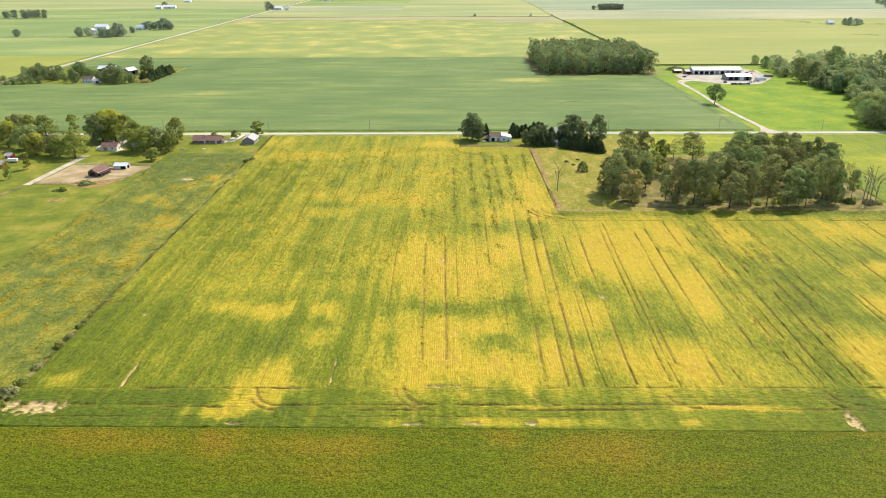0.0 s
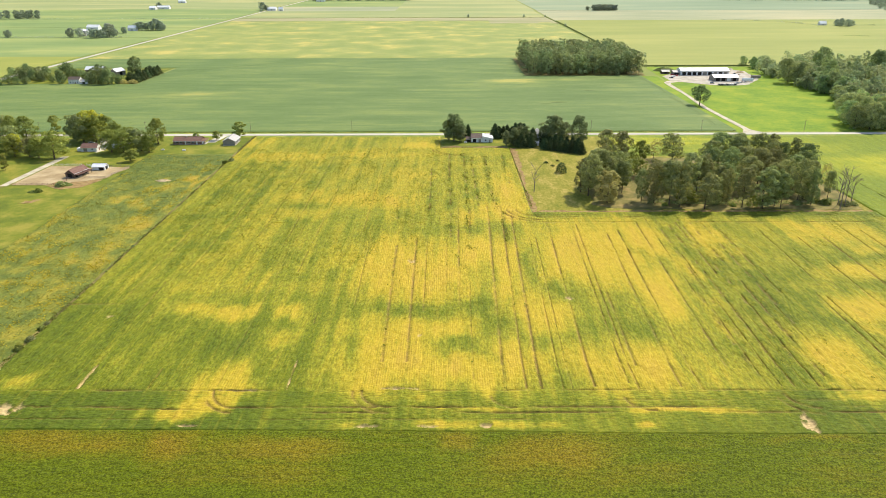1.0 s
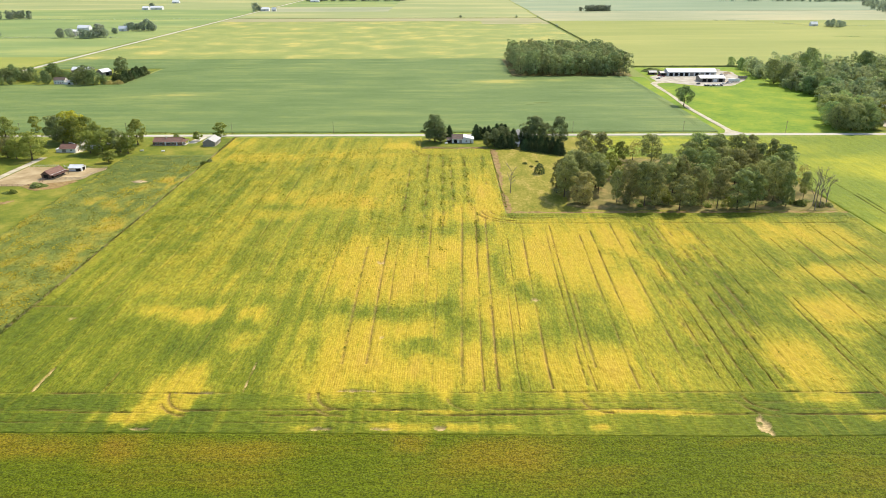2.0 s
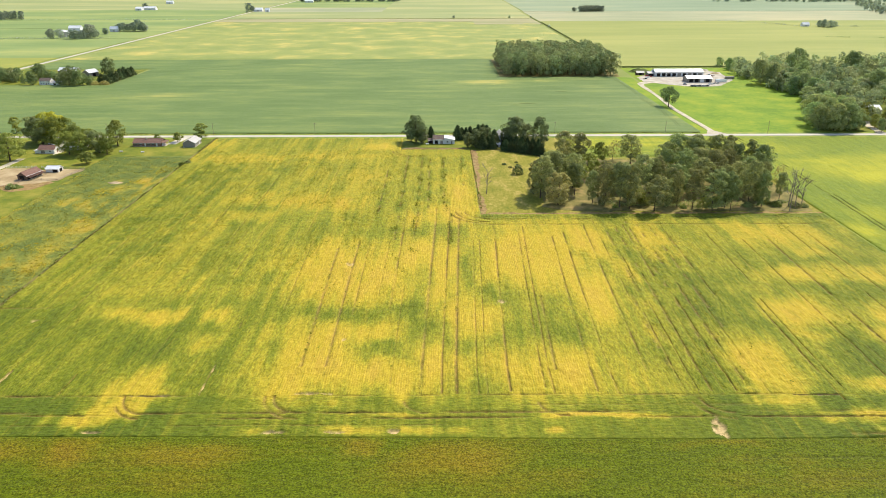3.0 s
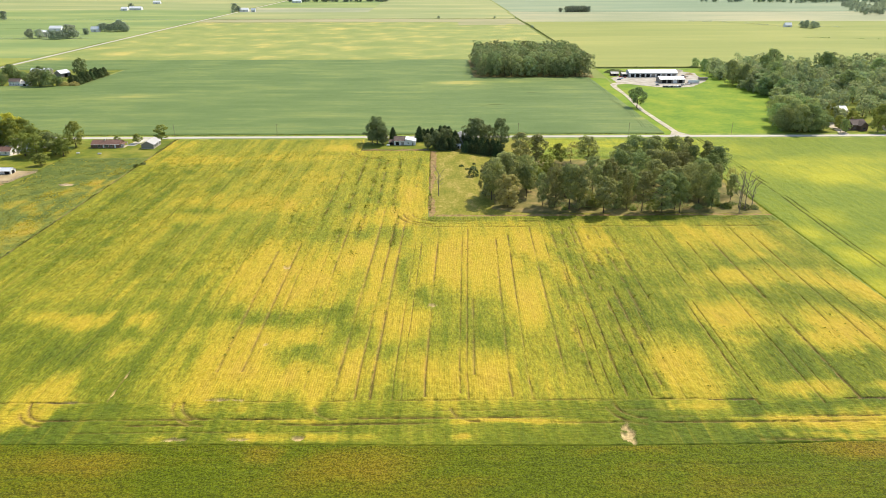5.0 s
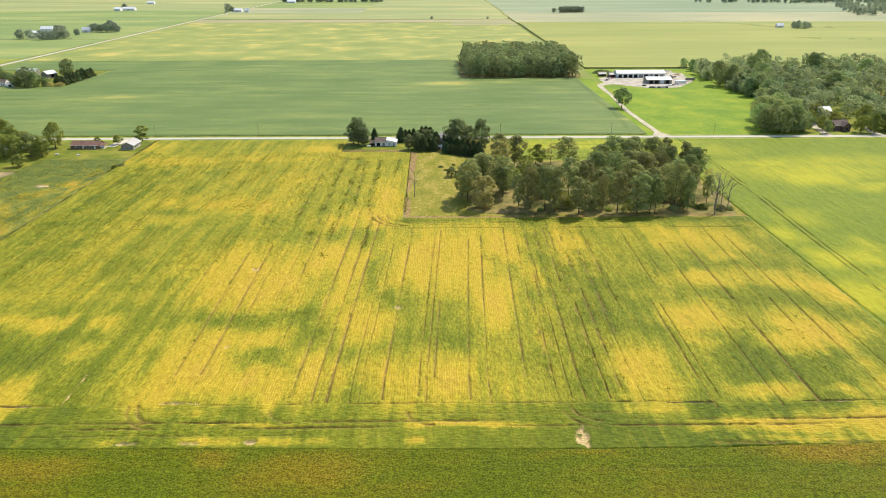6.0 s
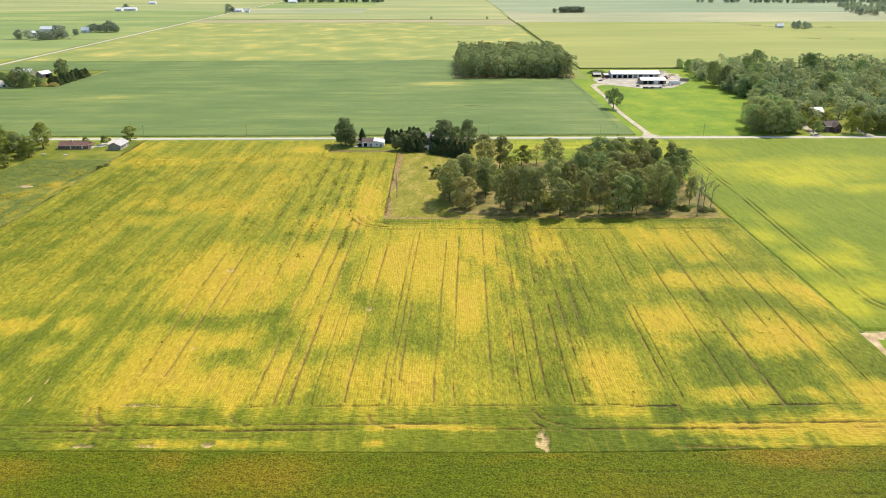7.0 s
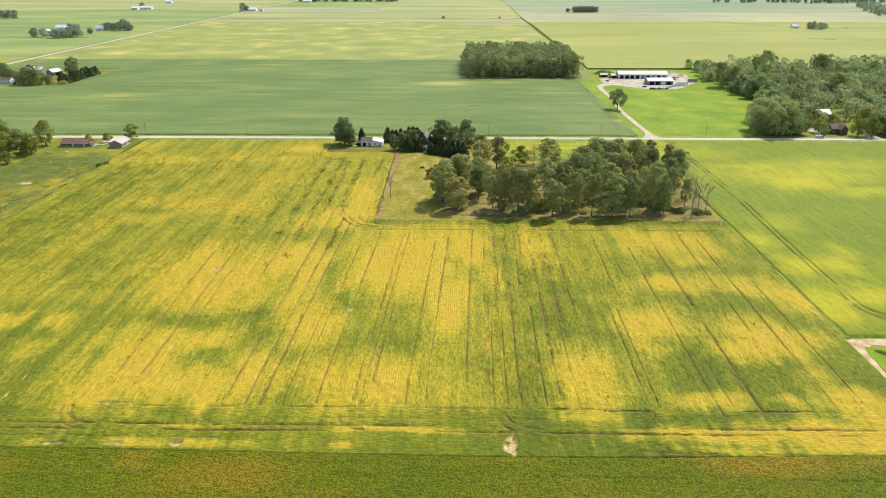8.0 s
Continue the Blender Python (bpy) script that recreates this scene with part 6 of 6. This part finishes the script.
def vehicle(name, label, category, x, y, rot, paint, pickup=False, s=1.0):
    t = thing(name, label, category, pose(x, y, 0.18 if x > 0 else 0.05, 0, 0, rot) @ Matrix.Scale(s, 4), "parked vehicles")
    bm = box(bmesh.new(), -2.2, -0.88, 0.35, 2.2, 0.88, 0.98)
    bmesh.ops.bevel(bm, geom=bm.edges[:], offset=0.14, segments=2, affect='EDGES')
    part("body", bm, paint, t)
    x0, x1 = (-0.2, 1.2) if pickup else (-1.7, 1.1)
    bm = bmesh.new()
    lowr = [bm.verts.new(p) for p in ((x0 - 0.25, -0.82, 0.96), (x1 + 0.4, -0.82, 0.96), (x1 + 0.4, 0.82, 0.96), (x0 - 0.25, 0.82, 0.96))]
    topr = [bm.verts.new(p) for p in ((x0, -0.68, 1.52), (x1 - 0.2, -0.68, 1.52), (x1 - 0.2, 0.68, 1.52), (x0, 0.68, 1.52))]
    bm.faces.new(lowr[::-1])
    bm.faces.new(topr)
    for i in range(4):
        bm.faces.new((lowr[i], lowr[(i + 1) % 4], topr[(i + 1) % 4], topr[i]))
    part("cabin", bm, M_GLASS, t)
    box_part("roof_panel", (x0 - 0.02, -0.7, 1.523, x1 - 0.18, 0.7, 1.58), paint, t)
    for xx in (-1.35, 1.35):
        for yy in (-0.8, 0.8):
            w = part("wheel", mesh_of("wheel", *tube((xx, yy - 0.12, 0.34), (xx, yy + 0.12, 0.34), 0.34, 0.34, 12), M_TYRE), None, t)
            part("rim", mesh_of("rim", *tube((xx, yy - 0.13, 0.34), (xx, yy + 0.13, 0.34), 0.2, 0.2, 10), M_STEEL), None, w)


for i, (paint, lab) in enumerate(((M_CARDARK, "dark parked car"), (M_CARDARK, "dark parked car"), (M_CARWHITE, "white parked car"), (M_CARDARK, "dark parked car"), (M_STEEL, "silver parked car"), (M_CARWHITE, "white parked car"), (M_CARDARK, "dark parked car"))):
    vehicle("car", lab + " on the gravel yard", "car", 303.5 + 2.9 * i, 737 + 0.2 * i, 90, paint)
for x, y, r, paint, pick_up, lab in ((327, 748, 35, M_CARWHITE, False, "white parked car"), (332, 752, 30, M_STEEL, True, "silver pickup truck"), (338, 755, 20, M_CARWHITE, True, "white pickup truck"), (268, 787, 10, M_CARDARK, True, "dark pickup truck"), (273, 796, 20, M_CARWHITE, True, "white pickup truck"), (279, 804, 90, M_CARRED, True, "red pickup truck"),
                               (276, 810, 15, M_CARRED, True, "red pickup truck"), (300, 748, 0, M_CARDARK, False, "dark parked car"), (346, 800, 0, M_CARRED, True, "red pickup truck"), (-246, 487, 0, M_CARWHITE, False, "white parked car by the farmhouse"), (350, 815, 40, M_CARDARK, True, "dark pickup truck")):
    vehicle("pickup" if pick_up else "car", lab + " on gravel", "pickup" if pick_up else "car", x, y, r, paint, pick_up)


def trailer(label, x, y, rot, L, h, paint, z=0.18):
    t = thing("trailer", label, "trailer", pose(x, y, z, 0, 0, rot), "parked vehicles")
    box_part("body", (-L / 2, -1.25, 0.9, L / 2, 1.25, 0.9 + h), paint, t, bevel=0.06)
    box_part("chassis", (-L / 2 - 1.4, -0.4, 0.6, L / 2, 0.4, 0.88), M_DARK, t)
    for xx in (-L / 2 + 0.9, -L / 2 + 2.0):
        for yy in (-1.1, 1.1):
            part("wheel", mesh_of("wheel", *tube((xx, yy - 0.14, 0.42), (xx, yy + 0.14, 0.42), 0.42, 0.42, 12), M_TYRE), None, t)


trailer("white box trailer parked on the gravel yard", 344, 762.5, 0, 12, 2.7, M_CARWHITE)
trailer("grey box trailer parked on the gravel yard", 361.5, 783, 0, 10, 2.6, M_GREYWALL)
trailer("dark flat trailer parked on the gravel yard", 350, 808, 20, 9, 0.5, M_DARKROOF)
trailer("white stock trailer on the lawn", -287, 434.5, 5, 6, 1.7, M_CARWHITE, 0.05)
trailer("white hay wagon on the gravel yard", 347, 836, -15, 8, 0.8, M_WHITE)


def mound(label, x, y, rx, ry, h, mat, seed):
    bm = bmesh.new()
    bmesh.ops.create_grid(bm, x_segments=26, y_segments=20, size=1.0)
    for vv in bm.verts:
        d = math.hypot(vv.co.x, vv.co.y)
        z = max(0.0, 1 - d * d) * (0.8 + 0.5 * noise.noise(Vector((vv.co.x * 3, vv.co.y * 3, seed))))
        vv.co = Vector((vv.co.x * rx, vv.co.y * ry, z * h - 0.05 - 0.5 * max(0.0, d - 0.95)))
    t = part("mound", bm, mat, None, label)
    t.matrix_basis = pose(x, y, 0.1)
    return tagged(t, "", "mound", "spoil mounds")


mound("dark weedy spoil mound behind the shed", 278, 846, 14, 9, 5.0, M_WEED, 1)
mound("pale heap of gravel at the yard's edge", 352, 842, 7, 5, 2.6, M_GRAVEL, 2)
mound("pale heap of gravel at the yard's edge", 359, 857, 6, 4, 2.2, M_GRAVEL, 7)
mound("brown heap of soil at the yard's edge", 362, 828, 6, 4, 2.2, M_SOIL, 3)
mound("weedy manure heap by the arena", -214, 386, 5.5, 3.4, 1.8, M_WEED, 4)
mound("low weedy heap on rough grass", -224, 373, 4.5, 2.8, 1.3, M_WEED, 5)
mound("pale brush pile in the weedy field", -158, 393, 6, 3, 1.4, M_SOIL, 6)


def fence(label, pts, h, mat, rails=3, gap=3.0, group="fences"):
    t = thing("fence", label, "fence", None, group)
    for (ax, ay), (bx, by) in zip(pts, pts[1:]):
        length = math.hypot(bx - ax, by - ay)
        n = max(1, int(length / gap))
        for i in range(n + 1):
            x, y = ax + (bx - ax) * i / n, ay + (by - ay) * i / n
            part("post", mesh_of("post", *tube((x, y, 0), (x, y, h + 0.15), 0.09, 0.08, 6), mat), None, t)
        for k in range(rails):
            z = h * (k + 1) / rails
            part("rail", mesh_of("rail", *tube((ax, ay, z), (bx, by, z), 0.06, 0.06, 5), mat), None, t)


fence("rusty post-and-rail arena fence", [(-246, 386), (-217, 386), (-217, 401)], 1.3, M_BRICK)
fence("white board fence behind the arena", [(-243.5, 428), (-224.2, 428), (-220.5, 420)], 1.3, M_WHITE)
fence("grey wooden fence round the barnyard", [(-210, 426), (-191.5, 425), (-196, 400), (-212, 400)], 1.2, M_DEADWOOD)
fence("old wooden yard fence behind the soybean field", [(10, 474.5), (56, 472)], 1.1, M_DEADWOOD, 2)
fence("white paddock fence beside the run-in shed", [(-220.9, 428), (-213, 423)], 1.3, M_WHITE)


def hedgerow(name, label, pts, per_m, h, spread_m, size, mat, seed):
    """Uneven line of weeds and brush, too many to count."""
    r = np.random.default_rng(seed)
    cs, ns = [], []
    for (ax, ay), (bx, by) in zip(pts, pts[1:]):
        length = math.hypot(bx - ax, by - ay)
        n = int(length * per_m)
        u = r.random(n)
        x, y = ax + (bx - ax) * u, ay + (by - ay) * u
        vigour = np.clip(smooth_noise(x, y, 9, seed) * 2.2 - 0.7, 0.08, 1)
        x, y = x + r.normal(0, 1, n) * spread_m * vigour, y + r.normal(0, 1, n) * spread_m * vigour
        cs.append(np.stack([x, y, r.random(n) * h * vigour + 0.1], 1))
        ns.append(r.normal(0, 1, (n, 3)) + np.array([0, 0, 1.0]))
    me = mesh_of(name, *clump_quads(r, np.vstack(cs), np.vstack(ns), size), mat)
    return tagged(new(name, me), label, "hedge", "", "stuff")


hedgerow("ditch_brush", "dark brushy weeds along the field ditch", [(-132.0, 130), (-131.8, 508)], 13, 1.4, 0.9, 0.24, M_WEEDLEAF, 31)
plant(bush, [(-132 + random.uniform(-.6, .6), y, s) for y, s in ((160, 1.1), (166, .8), (171, 1.1), (178, .9), (186, .7), (199, .8), (205, .6), (213, .7), (216, .5), (221, .4), (238, .4), (262, .4), (290, .35), (331, .4))], "shrubs")
hedgerow("ditch_brush", "dark weeds along the east field edge", [(236.1, 218), (236.1, 335)], 6, 0.9, 0.35, 0.2, M_WEEDLEAF, 32)
hedgerow("ditch_brush", "rough weeds by the yard fence", [(9, 473), (57, 470), (58, 345)], 8, 0.8, 0.8, 0.25, M_WEEDLEAF, 33)
hedgerow("hedgerow", "sparse far hedgerow of bushes", [(-1050, 1284), (-560, 1278)], 1.6, 3.0, 1.5, 0.9, M_LEAF_HAZED, 34)
hedgerow("hedgerow", "sparse far hedgerow of bushes", [(-1100, 1738), (-520, 1738)], 1.0, 2.5, 1.5, 1.0, M_LEAF_HAZED, 35)
hedgerow("hedgerow", "dark brushy ditch between far fields", [(-486, 1747), (258, 1747), (261, 1480), (261, 1000)], 2.0, 1.6, 1.0, 0.8, M_LEAF_FAR, 36)
hedgerow("hedgerow", "dark weedy margin behind the workshop", [(262, 883), (398, 883)], 6, 2.0, 0.8, 0.5, M_LEAF_FAR, 37)
hedgerow("hedgerow", "dark brushy ditch winding through the maize", [(640, 1632), (696, 1618), (784, 1492), (900, 1466)], 2.5, 4.0, 1.5, 1.0, M_LEAF_HAZED, 38)
hedgerow("hedgerow", "dark brushy ditch at the edge of the maize", [(690, 1262), (780, 1234), (900, 1215)], 2.5, 3.5, 1.2, 0.9, M_LEAF_FAR, 43)
hedgerow("undergrowth", "shrubby undergrowth beneath the copse trees", [(122, 352), (160, 349), (215, 350), (228, 356)], 26, 3.4, 1.8, 0.32, M_LEAF, 39)
hedgerow("undergrowth", "shrubby undergrowth beneath the copse trees", [(130, 375), (215, 372), (222, 400), (140, 410), (215, 425)], 14, 3.6, 5, 0.36, M_LEAF, 40)
hedgerow("corner_brush", "yellow-green saplings beside the bare corner", [(241, 210), (246, 206), (241, 199), (256, 196), (262, 180)], 40, 1.4, 1.8, 0.26, M_LEAF_LIGHT, 41)
hedgerow("verge_weeds", "weeds in the roadside ditch", [(-330, 521.5), (236, 521.5)], 5, 0.7, 0.5, 0.35, M_WEEDLEAF, 42)

# trees of the far farmsteads
mid = [tree(200 + i, h, r0, 0.8, "dark green farmstead tree far across the fields", M_LEAF_FAR, n=1300, size=0.62, lobes=24, thick=0.35) for i, (h, r0) in enumerate(((16, 6.5), (14, 6), (18, 7)))]
plant(mid, [(-410, 759, .78), (-376, 757, .95), (-366, 752, 1.0), (-356, 753, .95), (-347, 757, .75), (-371, 768, .95), (-386, 775, .7), (-359, 832, 1.35), (-424, 806, .85), (-432, 812, .85), (-414, 800, .75), (-400, 786, .6), (-393, 780, .6), (-428, 790, .75), (-418, 778, .55), (-426, 770, .5), (-436, 826, .8)], "farmstead trees")
plant(mid, [(-480 + 8.4 * i, 746 + 1.8 * i, .58) for i in range(5)] + [(-486 + 7.5 * i, 796 - 3 * i + (i % 2) * 6, .72) for i in range(7)] + [(-474 + 10 * i, 804 - 4 * i, .85) for i in range(4)], "farmstead trees")
cedar = [conifer(214 + i, 10, 5.2, "dark green cedar in the farmstead windbreak", 700, 0.6) for i in range(2)]
plant(cedar, [(-331 + random.uniform(-2, 2) - 7 * (i % 2), 766 + i * 4.2, random.uniform(.85, 1.1)) for i in range(18)], "farmstead windbreak")
plant([shrub(65, 5.0, 5.5, "large reddish-tan bush beside the farmstead", M_LEAF_TAN, 500, 0.6)], [(-342, 757, 1.0), (-331, 757, 1.0)], "shrubs")
distant = [tree(210 + i, 17, 7, 0.8, "far farmstead tree with haze mixed into its green leaf colour", M_LEAF_HAZED, n=900, size=0.85, lobes=22, thick=0.35) for i in range(2)]
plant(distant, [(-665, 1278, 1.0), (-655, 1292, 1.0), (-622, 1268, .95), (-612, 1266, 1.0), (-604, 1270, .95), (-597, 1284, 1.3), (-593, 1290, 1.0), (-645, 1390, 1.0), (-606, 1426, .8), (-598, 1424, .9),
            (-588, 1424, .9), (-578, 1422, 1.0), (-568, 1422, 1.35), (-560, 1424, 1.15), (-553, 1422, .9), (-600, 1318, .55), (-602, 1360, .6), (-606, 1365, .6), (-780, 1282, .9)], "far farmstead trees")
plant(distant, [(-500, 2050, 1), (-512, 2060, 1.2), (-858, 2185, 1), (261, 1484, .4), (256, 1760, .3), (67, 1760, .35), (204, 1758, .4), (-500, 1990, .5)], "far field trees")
# trees round the houses in the creek wood
plant_sized(leafy, [(379, 555, 12, 11), (381, 537, 11, 9), (378, 523, 11, 6), (405, 526, 14, 9), (414, 523, 15, 10), (424, 540, 16, 13), (390, 566, 15, 12), (430, 527, 14, 14), (441, 537, 16, 14), (400, 556, 11, 9), (424, 556, 16, 13)], "creek house trees")
sheet("driveway", [(371, 516.9), (379, 516.9), (380.5, 530), (384, 545), (392, 562), (386, 562), (377, 545), (375, 530)], 0.19, M_GRAVEL, "pale gravel driveway under the trees", "road", rough_edge=0.4)
